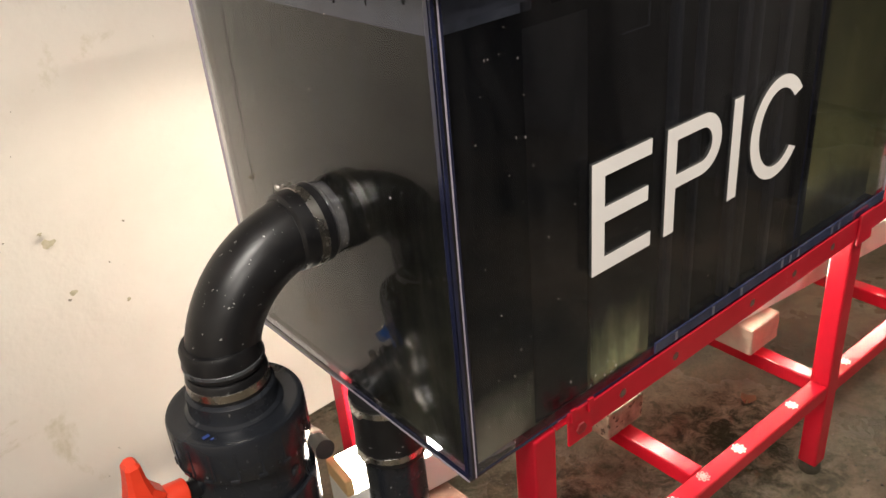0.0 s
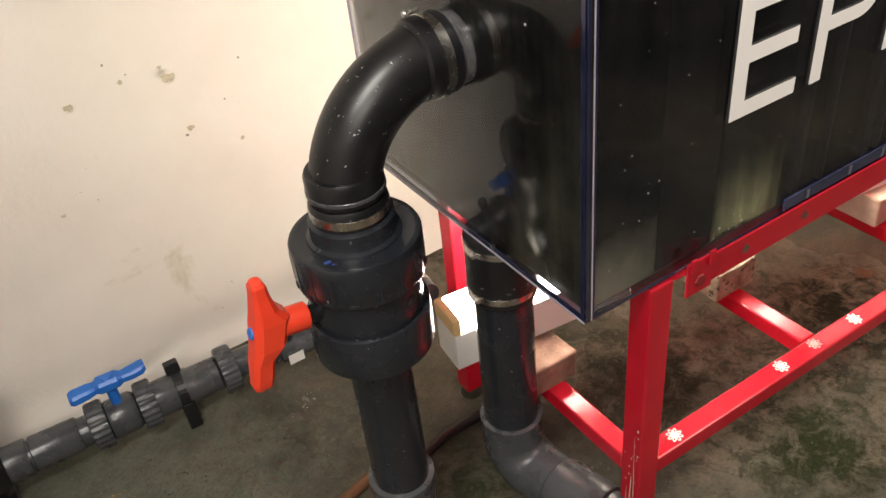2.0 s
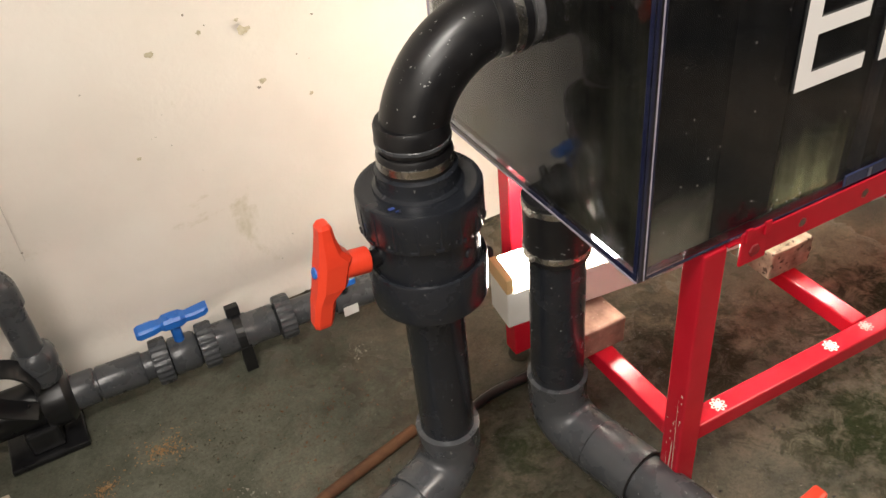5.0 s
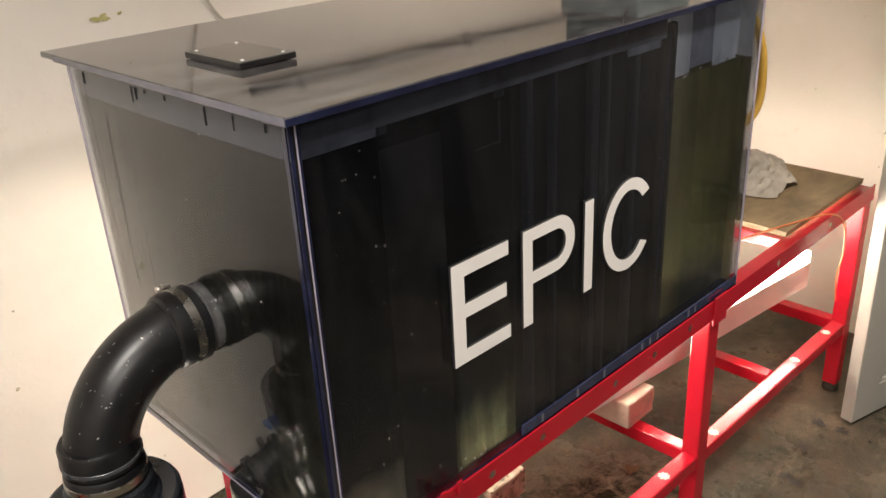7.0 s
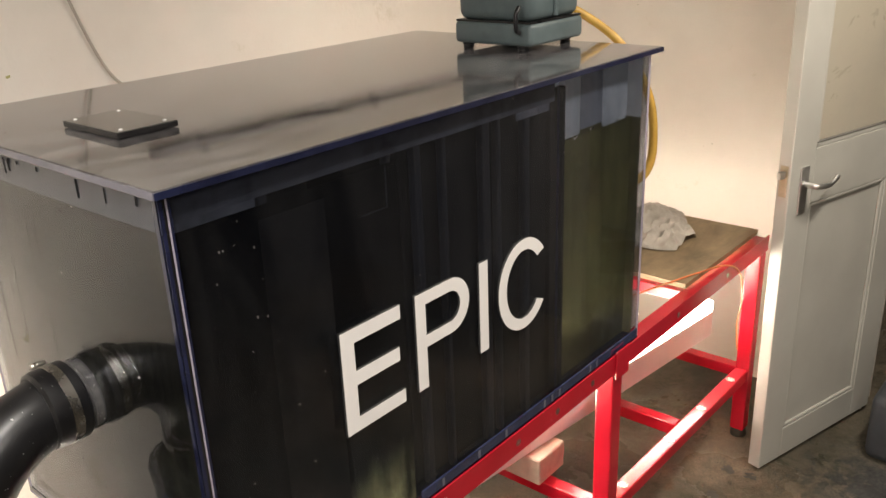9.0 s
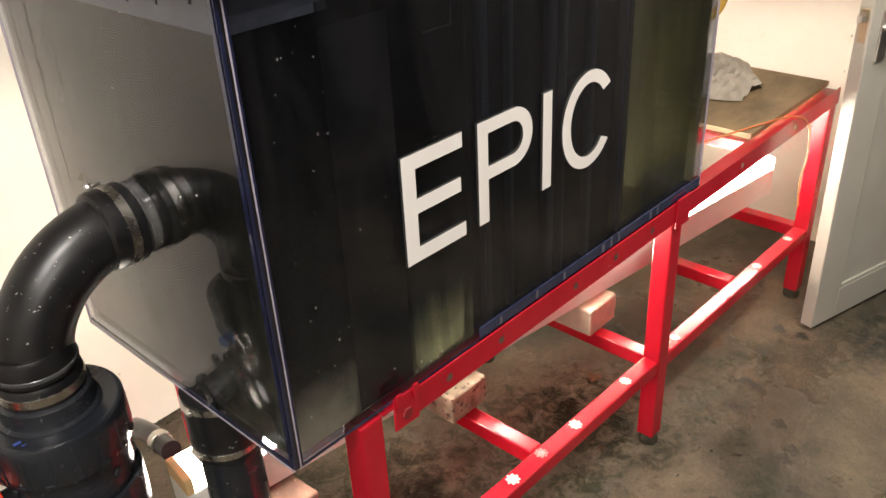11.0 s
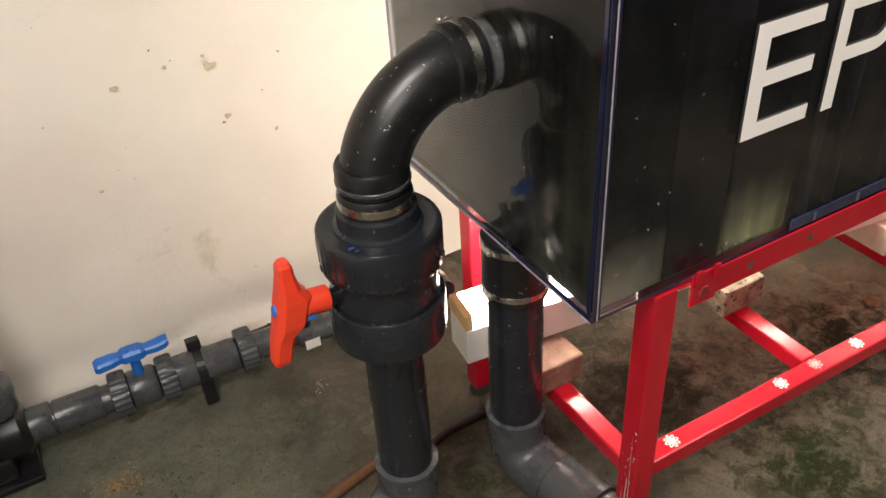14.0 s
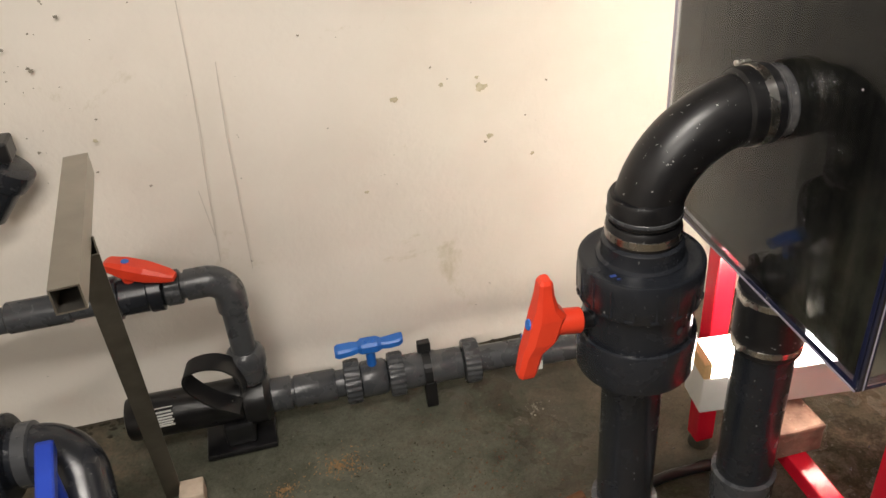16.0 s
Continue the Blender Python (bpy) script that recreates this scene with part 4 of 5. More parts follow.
# dirt on the lid
rl_ = random.Random(31)
lb = bmesh.new()
for _ in range(150):
    x, y, s = rl_.uniform(TX0, TX1), rl_.uniform(TY0, TY1 + 0.03), rl_.uniform(0.0007, 0.0026)
    if abs(x - 0.805) < 0.07 and abs(y - 1.142) < 0.10 or x > 1.68 and 0.97 < y < 1.22:
        continue
    vs = [lb.verts.new((x + s * rl_.uniform(-1, 1), y + s * rl_.uniform(-1, 1), TZ1 + 0.0101 + s * rl_.uniform(0, 0.6))) for _ in range(4)]
    for f in ((0, 1, 2), (0, 1, 3), (1, 2, 3), (0, 2, 3)):
        lb.faces.new([vs[k] for k in f])
solo("lid_dirt", lb, M_DEBRIS, (1.3, 1.1, TZ1 + 0.010), "brown crumbs of dirt on the tank lid", "debris", kind="stuff")

# plywood board with a towel
board = thing("plywood_board", (2.6, 1.14, 0.757), "stained weathered plywood board on the red stand", "board")
part("top_face", box(2.232, 2.772, 0.830, 1.432, 0.768, 0.7725), M_PLY, board)
part("edge_band", box(2.233, 2.771, 0.831, 1.431, 0.7575, 0.7678), M_PLYEDGE, board, "layered plywood edge")


def towel():
    bm = bmesh.new()
    n = 72
    rows = []
    for j in range(n + 1):
        row = []
        for k in range(n + 1):
            u, w = k / n * 2 - 1, j / n * 2 - 1
            r = math.hypot(u, w) / (1.0 + 0.18 * math.sin(3 * math.atan2(w, u) + 1))
            x = 2.56 + 0.19 * u
            y = 1.12 + 0.16 * w
            fold = noise.noise((u * 1.8 + 3, w * 1.6, 2)) * 0.5 + (1 - abs(noise.noise((u * 3.4 + w, w * 3.9 + 1, 7))) * 2.4) * 0.55 + (1 - abs(noise.noise((u * 5.0, w * 4.4 - u * 2, 5))) * 2.0) * 0.16
            h = max(0.0, 1 - r) ** 0.40 * (0.022 + 0.072 * max(0.0, fold))
            sh = min(1.0, 1.0 / max(r, 1e-3))
            row.append(bm.verts.new((2.56 + (x - 2.56) * sh, 1.12 + (y - 1.12) * sh, 0.7735 + max(0.003, h))))
        rows.append(row)
    for j in range(n):
        for k in range(n):
            bm.faces.new((rows[j][k], rows[j][k + 1], rows[j + 1][k + 1], rows[j + 1][k]))
    return bm


solo("towel", towel(), M_CLOTH, (2.56, 1.12, 0.7735), "crumpled grey towel lying on the plywood board", "towel", smooth=True)

# light beam resting on the bricks below the tank
BA = math.degrees(math.atan2(-0.235, 2.095))
BMX = pose(0.634, 1.170, 0.378, 0, 0, BA)
lightbar = thing("light_bar", (0.634, 1.170, 0.378), "long white timber light bar resting on bricks under the tank", "light")
LL = 2.10
part("timber", box(0.0, LL, 0.0, 0.085, 0.0, 0.091, 0.003, BMX), M_WHITEPAINT, lightbar, "white painted timber")
part("end_block", box(-0.001, 0.016, -0.001, 0.085, 0.0915, 0.130, 0.003, BMX), M_PINE, lightbar, "bare pine end block")
part("diffuser", box(0.0165, LL, 0.002, 0.083, 0.0915, 0.130, 0.004, BMX), M_GLOW, lightbar, "glowing warm white diffuser")
cable = sweep(smooth_path([(2.0, 0.95, 0.765), (2.28, 0.845, 0.777), (2.42, 0.79, 0.775), (2.50, 0.775, 0.72), (2.53, 0.775, 0.62), (2.55, 0.79, 0.53), (2.60, 0.80, 0.42)]), 0.0026, 8)
solo("power_cable", cable, M_CABLE, (2.28, 0.845, 0.76), "thin orange cable hanging over the red rail", "cable", smooth=True)

# bricks on the cross rails
rb_ = random.Random(3)


def brick(x0, x1, y0, y1, z0, z1, seed, cut=0.006):
    b = box(x0, x1, y0, y1, z0, z1, cut, segs=2)
    bmesh.ops.subdivide_edges(b, edges=list(b.edges), cuts=3, use_grid_fill=True)
    for v in b.verts:
        if v.co.z > z0 + 0.004:
            v.co += 0.0022 * noise.noise_vector(v.co * 55 + Vector((seed, 0, 0)))
    return b


solo("brick", brick(0.735, 0.858, 1.066, 1.270, BZ1 + 0.006, 0.376, 1), M_BRICK, (0.80, 1.15, BZ1 + 0.006), "rough reddish brick lying across a red rail", "brick", "bricks under the light bar")
solo("brick", brick(1.248, 1.373, 1.045, 1.245, BZ1, 0.376, 2), M_BRICK_DIRTY, (1.315, 1.145, BZ1), "mottled pale brick with dark soot on its end", "brick", "bricks under the light bar")
solo("brick", brick(1.755, 1.880, 1.000, 1.205, BZ1 - 0.006, 0.376, 3), M_CONC, (1.82, 1.10, BZ1 - 0.006), "pale smooth block lying across a red rail", "brick", "bricks under the light bar")

# ---------- inlet pipe with the big valve ----------
AX, AY = 0.433, 1.083
inlet = thing("inlet_pipe", (AX, AY, 0.0), "dark grey inlet pipe with ball valve and black rubber elbow", "pipe")
EZ = 1.1025
part("upright_pipe", rod((AX, AY, 0.22), (AX, AY, 0.70), 0.0535, 40), M_PVC, inlet, smooth=True)
valve = part("valve_body", lathe([(0.060, 0.65), (0.090, 0.66), (0.092, 0.67), (0.092, 0.80), (0.091, 0.84), (0.07, 0.85)], pose(AX, AY, 0), 48), M_PVC, inlet, smooth=True)
part("lower_union_nut", lathe([(0.062, 0.645), (0.092, 0.647), (0.0995, 0.652), (0.1005, 0.656), (0.1012, 0.728), (0.0998, 0.7318), (0.096, 0.733), (0.0935, 0.7315), (0.092, 0.731)], pose(AX, AY, 0), 72), M_PVC, inlet, smooth=True)
part("upper_union_nut", lathe([(0.086, 0.800), (0.1008, 0.8005), (0.1025, 0.803), (0.1028, 0.868), (0.1012, 0.8715), (0.095, 0.873), (0.0915, 0.872), (0.066, 0.8715)], pose(AX, AY, 0), 72), M_PVC, inlet, smooth=True)
# Blue reflections on the nut's top, laid on as small coloured boxes.
for dx, dy, ds in ((-0.074, -0.049, 0.0065), (-0.067, -0.058, 0.0035)):
    part("painted_glint", box(AX + dx, AX + dx + ds * 1.6, AY + dy, AY + dy + ds, 0.8728, 0.8734, 0.0002), M_BLUE_GLINT, inlet, "blue glint on the nut, put in as colour")
for k in range(18):
    a = k * math.tau / 18
    part("grip", box(-0.003, 0.0010, -0.0022, 0.0022, -0.026, 0.024, 0.0008, pose(AX + 0.1026 * math.cos(a), AY + 0.1026 * math.sin(a), 0.834, 0, 0, math.degrees(a))), M_PVC, inlet)
for k in range(16):
    a = (k + 0.5) * math.tau / 16
    part("nut_tab", box(-0.004, 0.0012, -0.007, 0.007, -0.003, 0.003, 0.001, pose(AX + 0.1028 * math.cos(a), AY + 0.1028 * math.sin(a), 0.8065, 0, 0, math.degrees(a))), M_PVC, inlet)
part("valve_collar", lathe([(0.074, 0.8705), (0.073, 0.875), (0.067, 0.878), (0.066, 0.881), (0.066, 0.904), (0.060, 0.908)], pose(AX, AY, 0), 40), M_PVC, inlet, smooth=True)
part("boss", lathe([(0.010, 0), (0.009, 0.004), (0.004, 0.005)], along((AX + 0.0372, AY - 0.0838, 0.765), (AX + 0.0535, AY - 0.1287, 0.765)), 16), M_PVC, inlet, smooth=True)
# rubber elbow
RB = 0.0625
path = [Vector((AX, AY, 0.900)), Vector((AX, AY, 0.925))] + bend((AX, AY, EZ), (0, 0, 1), (1, 0, 0), 0.166, 18) + [Vector((0.616, AY, EZ))]
part("rubber_elbow", sweep(path, RB, 40, radii=[0.0590, 0.0560] + [0.0540] * 19 + [0.0545]), M_RUBBER, inlet, "black rubber elbow with pale scuffs", True)
for z, r in ((0.918, 0.0600), (0.964, 0.0588)):
    part("cuff", lathe([(r - 0.004, z - 0.022), (r, z - 0.018), (r, z + 0.016), (r - 0.003, z + 0.022)], pose(AX, AY, 0), 40), M_RUBBER, inlet, smooth=True)
part("hose_clamp", lathe([(0.0600, 0.914), (0.0613, 0.9145), (0.0613, 0.9275), (0.0600, 0.928)], pose(AX, AY, 0), 48), M_STEEL, inlet, "steel band clamp", True)
part("cuff_ring", lathe([(0.0588, 0.951), (0.0600, 0.952), (0.0600, 0.957), (0.0588, 0.958)], pose(AX, AY, 0), 48), M_PVC_MID, inlet, "thin grey ring", True)
hx = along((0, AY, EZ), (1, AY, EZ))
part("cuff", lathe([(0.0545, 0.565), (0.0595, 0.569), (0.0610, 0.577), (0.0610, 0.594), (0.0605, 0.606), (0.0615, 0.612), (0.0615, 0.618), (0.058, 0.621)], hx, 40), M_RUBBER, inlet, smooth=True)
cl = part("hose_clamp", lathe([(0.0608, 0.590), (0.0625, 0.5905), (0.0625, 0.6045), (0.0608, 0.605)], hx, 48), M_STEEL, inlet, "steel band clamp", True)
part("clamp_screw", rod((0.585, AY + 0.040, EZ + 0.054), (0.601, AY + 0.046, EZ + 0.051), 0.0048, 12), M_STEEL, cl, "clamp screw")
part("clamp_housing", box(-0.007, 0.007, -0.008, 0.008, 0, 0.005, 0.002, pose(0.597, AY + 0.032, EZ + 0.054, -38)), M_STEEL, cl, "clamp screw housing")
part("tank_collar", lathe([(0.052, 0.616), (0.0565, 0.619), (0.0565, 0.6235), (0.0545, 0.6245), (0.0545, 0.6265), (0.0575, 0.6275), (0.0575, 0.640), (0.052, 0.640)], hx, 40), M_CLEAR_RING, inlet, "cloudy ribbed collar", True)
# red lever
LV = pose(AX - 0.185, AY - 0.012, 0.780)
lev = part("lever", loft([(-0.100, -0.033, -0.003, -0.013, 0.013), (-0.092, -0.034, 0.000, -0.015, 0.015), (-0.050, -0.026, 0.010, -0.019, 0.019), (-0.028, -0.019, 0.034, -0.023, 0.023),
                          (0.018, -0.009, 0.048, -0.024, 0.024), (0.036, -0.004, 0.034, -0.022, 0.022), (0.062, 0.001, 0.028, -0.017, 0.017), (0.084, 0.004, 0.026, -0.015, 0.015), (0.090, 0.008, 0.022, -0.011, 0.011)], LV), M_ORANGE, inlet, "orange-red valve lever")
part("lever_neck", rod((AX - 0.150, AY - 0.012, 0.778), (AX - 0.108, AY - 0.012, 0.772), 0.022, 20), M_ORANGE, lev, "", True)
part("lever_stem", rod((AX - 0.110, AY - 0.012, 0.770), (AX - 0.070, AY - 0.008, 0.764), 0.015, 16), M_BLACK, lev, "black valve stem", True)
part("blue_cap", lathe([(0.010, 0), (0.009, 0.003)], along((AX - 0.197, AY - 0.012, 0.784), (AX - 0.217, AY - 0.012, 0.789)), 14), M_BLUE, lev, "blue centre cap")
# foot elbow and run along the floor
dirA = Vector((-0.93, -0.37, 0)).normalized()
pa = [Vector((AX, AY, 0.295))] + bend((AX, AY, 0.175), (0, 0, -1), dirA, 0.070, 10) + [Vector((AX, AY, 0.175)) + dirA * 0.125]
part("foot_elbow", sweep(pa, 0.062, 36), M_PVC_MID, inlet, smooth=True)
part("elbow_lip", lathe([(0.060, 0.288), (0.0635, 0.290), (0.0635, 0.300), (0.056, 0.302)], pose(AX, AY, 0), 40), M_PVC_MID, inlet, smooth=True)
part("floor_pipe", rod(Vector((AX, AY, 0.175)) + dirA * 0.12, Vector((AX, AY, 0.175)) + dirA * 1.5, 0.055, 32), M_PVC_MID, inlet, smooth=True)

# ---------- drain pipe below the tank ----------
BX, BYY = 0.696, 1.083
drain = thing("drain_pipe", (BX, BYY, 0), "dark grey drain pipe with rubber sleeve under the tank", "pipe")
part("upright_pipe", rod((BX, BYY, 0.22), (BX, BYY, 0.64), 0.055, 40), M_PVC, drain, smooth=True)
part("rubber_sleeve", lathe([(0.060, 0.615), (0.0635, 0.618), (0.0635, 0.735), (0.0635, 0.749)], pose(BX, BYY, 0), 40), M_RUBBER, drain, smooth=True)
for z in (0.628, 0.728):
    c = part("hose_clamp", lathe([(0.0635, z), (0.065, z + 0.0005), (0.065, z + 0.0125), (0.0635, z + 0.013)], pose(BX, BYY, 0), 48), M_STEEL, drain, "steel band clamp", True)
    part("clamp_screw", rod((BX - 0.066, BYY - 0.02, z + 0.006), (BX - 0.062, BYY + 0.012, z + 0.006), 0.006, 12), M_STEEL, c)
dirB = Vector((0.21, -0.98, 0)).normalized()
pb = [Vector((BX, BYY, 0.285))] + bend((BX, BYY, 0.155), (0, 0, -1), dirB, 0.072, 10) + [Vector((BX, BYY, 0.155)) + dirB * 0.12]
part("foot_elbow", sweep(pb, 0.062, 36), M_PVC_MID, drain, smooth=True)
part("elbow_lip", lathe([(0.060, 0.278), (0.0635, 0.280), (0.0635, 0.290), (0.056, 0.292)], pose(BX, BYY, 0), 40), M_PVC_MID, drain, smooth=True)
for sd in (0.119, 0.2345):
    part("joint_line", rod(Vector((BX, BYY, 0.155)) + dirB * (sd - 0.0018), Vector((BX, BYY, 0.155)) + dirB * (sd + 0.0018), 0.0632, 36), M_BLACK, drain, "dark joint line", True)
part("coupling", rod(Vector((BX, BYY, 0.155)) + dirB * 0.118, Vector((BX, BYY, 0.155)) + dirB * 0.235, 0.0625, 36), M_PVC_MID, drain, smooth=True)
part("floor_pipe", rod(Vector((BX, BYY, 0.155)) + dirB * 0.23, Vector((BX, BYY, 0.155)) + dirB * 0.95, 0.055, 36), M_PVC_MID, drain, smooth=True)
# ---------- thin return line along the wall ----------
P0, P1 = Vector((-0.293, 1.832, 0.098)), Vector((0.397, 1.796, 0.098))
W = (P1 - P0).normalized()


def on_line(s):
    return P0 + W * s


line = thing("return_line", (0.05, 1.80, 0), "grey return pipe with a blue ball valve by the wall", "pipe")
part("pipe_run", rod(on_line(0.02), on_line(0.86), 0.0375, 28), M_PVC_MID, line, smooth=True)
hl = along(P0, P1)
part("socket", lathe([(0.043, 0.04), (0.046, 0.043), (0.046, 0.10), (0.043, 0.104)], hl, 28), M_PVC_MID, line, smooth=True)
part("socket", lathe([(0.041, 0.11), (0.044, 0.113), (0.044, 0.22), (0.041, 0.224)], hl, 28), M_PVC_MID, line, smooth=True)
for s in (0.245, 0.365, 0.575):
    part("union_nut", lathe([(0.036, s), (0.059, s + 0.004), (0.0615, s + 0.010), (0.0615, s + 0.040), (0.058, s + 0.046), (0.036, s + 0.048)], hl, 88, 44, 0.0045, (2, 3)), M_PVC_MID, line, smooth=True)
part("valve_body", lathe([(0.036, 0.290), (0.048, 0.294), (0.050, 0.30), (0.050, 0.355), (0.044, 0.364), (0.036, 0.366)], hl, 36), M_PVC_MID, line, smooth=True)
part("collar", lathe([(0.043, 0.41), (0.048, 0.412), (0.048, 0.50), (0.045, 0.504), (0.045, 0.572), (0.040, 0.575)], hl, 28), M_PVC_MID, line, smooth=True)
hc = on_line(0.327)
part("stem", rod(hc + Vector((0, 0, 0.04)), hc + Vector((0, 0, 0.11)), 0.013, 16), M_BLUE, line, smooth=True)
lever = part("lever", loft([(-0.094, -0.119, -0.099, -0.016, 0.016), (-0.086, -0.123, -0.096, -0.021, 0.021), (-0.050, -0.125, -0.099, -0.020, 0.020), (-0.032, -0.124, -0.102, -0.016, 0.016), (-0.022, -0.131, -0.098, -0.022, 0.022), (0.020, -0.131, -0.098, -0.022, 0.022),
                            (0.032, -0.125, -0.103, -0.016, 0.016), (0.056, -0.126, -0.103, -0.019, 0.019), (0.080, -0.130, -0.106, -0.019, 0.019), (0.090, -0.133, -0.112, -0.014, 0.014)], Matrix.Translation(hc) @ pose(0, 0, 0, 0, 90, -3)), M_BLUE, line, "blue valve lever")
part("lever_hub", lathe([(0.016, 0.098), (0.0165, 0.128), (0.012, 0.134)], Matrix.Translation(hc), 16), M_BLUE, lever)
clipc = on_line(0.475)
part("pipe_clip", lathe([(0.0485, -0.012), (0.052, -0.011), (0.052, 0.011), (0.0485, 0.012)], Matrix.Translation(clipc) @ W.to_track_quat("Z", "Y").to_matrix().to_4x4(), 28), M_BLACK, line, "black pipe clip")
part("clip_foot", box(clipc.x - 0.016, clipc.x + 0.016, clipc.y - 0.052, clipc.y - 0.025, 0.0, 0.085, 0.003), M_BLACK, line)
part("clip_top", box(clipc.x - 0.018, clipc.x + 0.018, clipc.y + 0.012, clipc.y + 0.034, 0.12, 0.175, 0.003), M_BLACK, line)

# a valve deeper in, behind the big one
sv = thing("small_valve", (0.47, 1.74, 0), "small grey valve with a blue and white handle", "valve")
part("body", rod((0.44, 1.775, 0.10), (0.60, 1.765, 0.10), 0.036, 24), M_PVC_MID, sv, smooth=True)
part("handle", box(0.44, 0.50, 1.735, 1.765, 0.165, 0.185, 0.004), M_BLUE, sv, "blue handle")
part("handle_stripe", box(0.442, 0.498, 1.733, 1.767, 0.187, 0.195, 0.002), M_LABEL, sv, "white stripe")
part("stem", rod((0.47, 1.765, 0.13), (0.47, 1.755, 0.166), 0.012, 12), M_PVC, sv, smooth=True)
part("torn_label", box(0.450, 0.492, 1.7285, 1.7300, 0.076, 0.106, 0, pose(0, 0, 0)), M_LABEL, sv, "torn white label")
spig = thing("side_spigot", (0.60, 1.60, 0), "short black hose tail with a steel clamp near the wall", "hose")
part("tail", sweep(smooth_path([(0.78, 1.85, 0.10), (0.77, 1.72, 0.24), (0.755, 1.58, 0.31), (0.745, 1.46, 0.335)]), 0.024, 18), M_BLACK, spig, smooth=True)
part("clamp", rod((0.7505, 1.53, 0.3235), (0.748, 1.505, 0.3285), 0.0275, 24), M_STEEL, spig, "steel band clamp", True)

# ---------- circulation pump and the riser ----------
pump = thing("circulation_pump", (-0.36, 1.80, 0), "black cylindrical circulation pump on a black foot by the wall", "pump")
pc = Vector((-0.585, 1.815, 0.115))
part("motor", lathe([(0.035, 0), (0.054, 0.006), (0.059, 0.016), (0.059, 0.30), (0.056, 0.306)], along(pc, pc + Vector((1, -0.03, 0))), 40), M_BLACK, pump, smooth=True)
part("volute", lathe([(0.05, 0.30), (0.070, 0.306), (0.073, 0.318), (0.073, 0.362), (0.06, 0.374), (0.040, 0.378)], along(pc, pc + Vector((1, -0.03, 0))), 40), M_BLACK, pump, smooth=True)
part("foot", box(-0.40, -0.215, 1.715, 1.845, 0.0, 0.016, 0.004), M_BLACK, pump)
part("foot_post", box(-0.345, -0.265, 1.735, 1.835, 0.016, 0.085, 0.008), M_BLACK, pump)
part("strap", strap(smooth_path([(-0.285, 1.728, 0.155), (-0.345, 1.728, 0.200), (-0.392, 1.730, 0.262), (-0.392, 1.735, 0.300), (-0.350, 1.745, 0.306), (-0.305, 1.750, 0.290), (-0.272, 1.752, 0.252), (-0.262, 1.750, 0.205)]), 0.050, 0.005), M_BLACK, pump, "black carrying strap", True)
lab = part("label_plate", box(-0.505, -0.455, 1.772, 1.7735, 0.125, 0.165, 0, pose(0, 0, 0)), M_BLACK, pump, "black rating label with white bars")
for k in range(7):
    bz = 0.122 + 0.0065 * k
    by = 1.811 - math.sqrt(0.059 ** 2 - (bz + 0.002 - 0.115) ** 2)
    part("label_bar", box(-0.515 + 0.002 * (k % 3), -0.458 - 0.004 * (k % 2), by - 0.0016, by + 0.0010, bz, bz + 0.0042), M_LABEL, lab)
riser = thing("riser_pipe", (-0.275, 1.80, 0.18), "grey riser pipe with elbow and a red-handled valve along the wall", "pipe")
RX, RY, RZ = -0.268, 1.800, 0.505
part("union_nut", lathe([(0.034, 0.186), (0.044, 0.19), (0.046, 0.20), (0.046, 0.232), (0.050, 0.236), (0.050, 0.262), (0.046, 0.275), (0.036, 0.285)], pose(RX, RY, 0), 36), M_PVC_MID, riser, smooth=True)
part("upright", rod((RX, RY, 0.17), (RX, RY, 0.45), 0.0315, 28), M_PVC_MID, riser, smooth=True)
pe = [Vector((RX, RY, 0.415))] + bend((RX, RY, RZ), (0, 0, 1), (-1, 0.0, 0), 0.052, 12) + [Vector((RX - 0.095, RY, RZ))]
part("elbow", sweep(pe, 0.0385, 28), M_PVC_MID, riser, smooth=True)
part("run", rod((RX - 0.09, RY, RZ), (-1.5, RY, RZ - 0.01), 0.0315, 28), M_PVC_MID, riser, smooth=True)
hr = along((RX, RY, RZ), (-2, RY, RZ))
part("nut", lathe([(0.036, 0.105), (0.043, 0.108), (0.043, 0.142), (0.036, 0.146)], hr, 40, 20, 0.003, (1, 2)), M_PVC_MID, riser, smooth=True)
part("valve_body", lathe([(0.036, 0.146), (0.050, 0.150), (0.050, 0.180), (0.046, 0.184), (0.046, 0.245), (0.053, 0.249), (0.053, 0.290), (0.036, 0.296)], hr, 44), M_PVC, riser, smooth=True)
part("socket", lathe([(0.034, 0.36), (0.038, 0.363), (0.038, 0.50), (0.034, 0.504)], hr, 28), M_PVC_MID, riser, smooth=True)
part("stem", rod((RX - 0.215, RY, RZ + 0.04), (RX - 0.215, RY, RZ + 0.072), 0.017, 16), M_ORANGE, riser, smooth=True)
rl = part("lever", loft([(-0.082, -0.084, -0.064, -0.015, 0.015), (-0.072, -0.090, -0.060, -0.020, 0.020), (-0.030, -0.094, -0.050, -0.026, 0.026), (0.020, -0.092, -0.050, -0.026, 0.026), (0.070, -0.084, -0.058, -0.019, 0.019), (0.088, -0.078, -0.063, -0.012, 0.012)],
                        pose(RX - 0.200, RY, RZ - 0.004, 0, 9, -22) @ pose(0, 0, 0, 0, 90, 0)), M_ORANGE, riser, "orange-red valve lever")
part("blue_cap", lathe([(0.010, 0), (0.009, 0.003)], pose(RX - 0.215, RY + 0.004, RZ + 0.0915, 0, 9), 16), M_BLUE, rl, "blue centre cap")

pump.location += Vector((-0.036, 0.018, 0))
riser.location += Vector((-0.018, 0.018, 0))

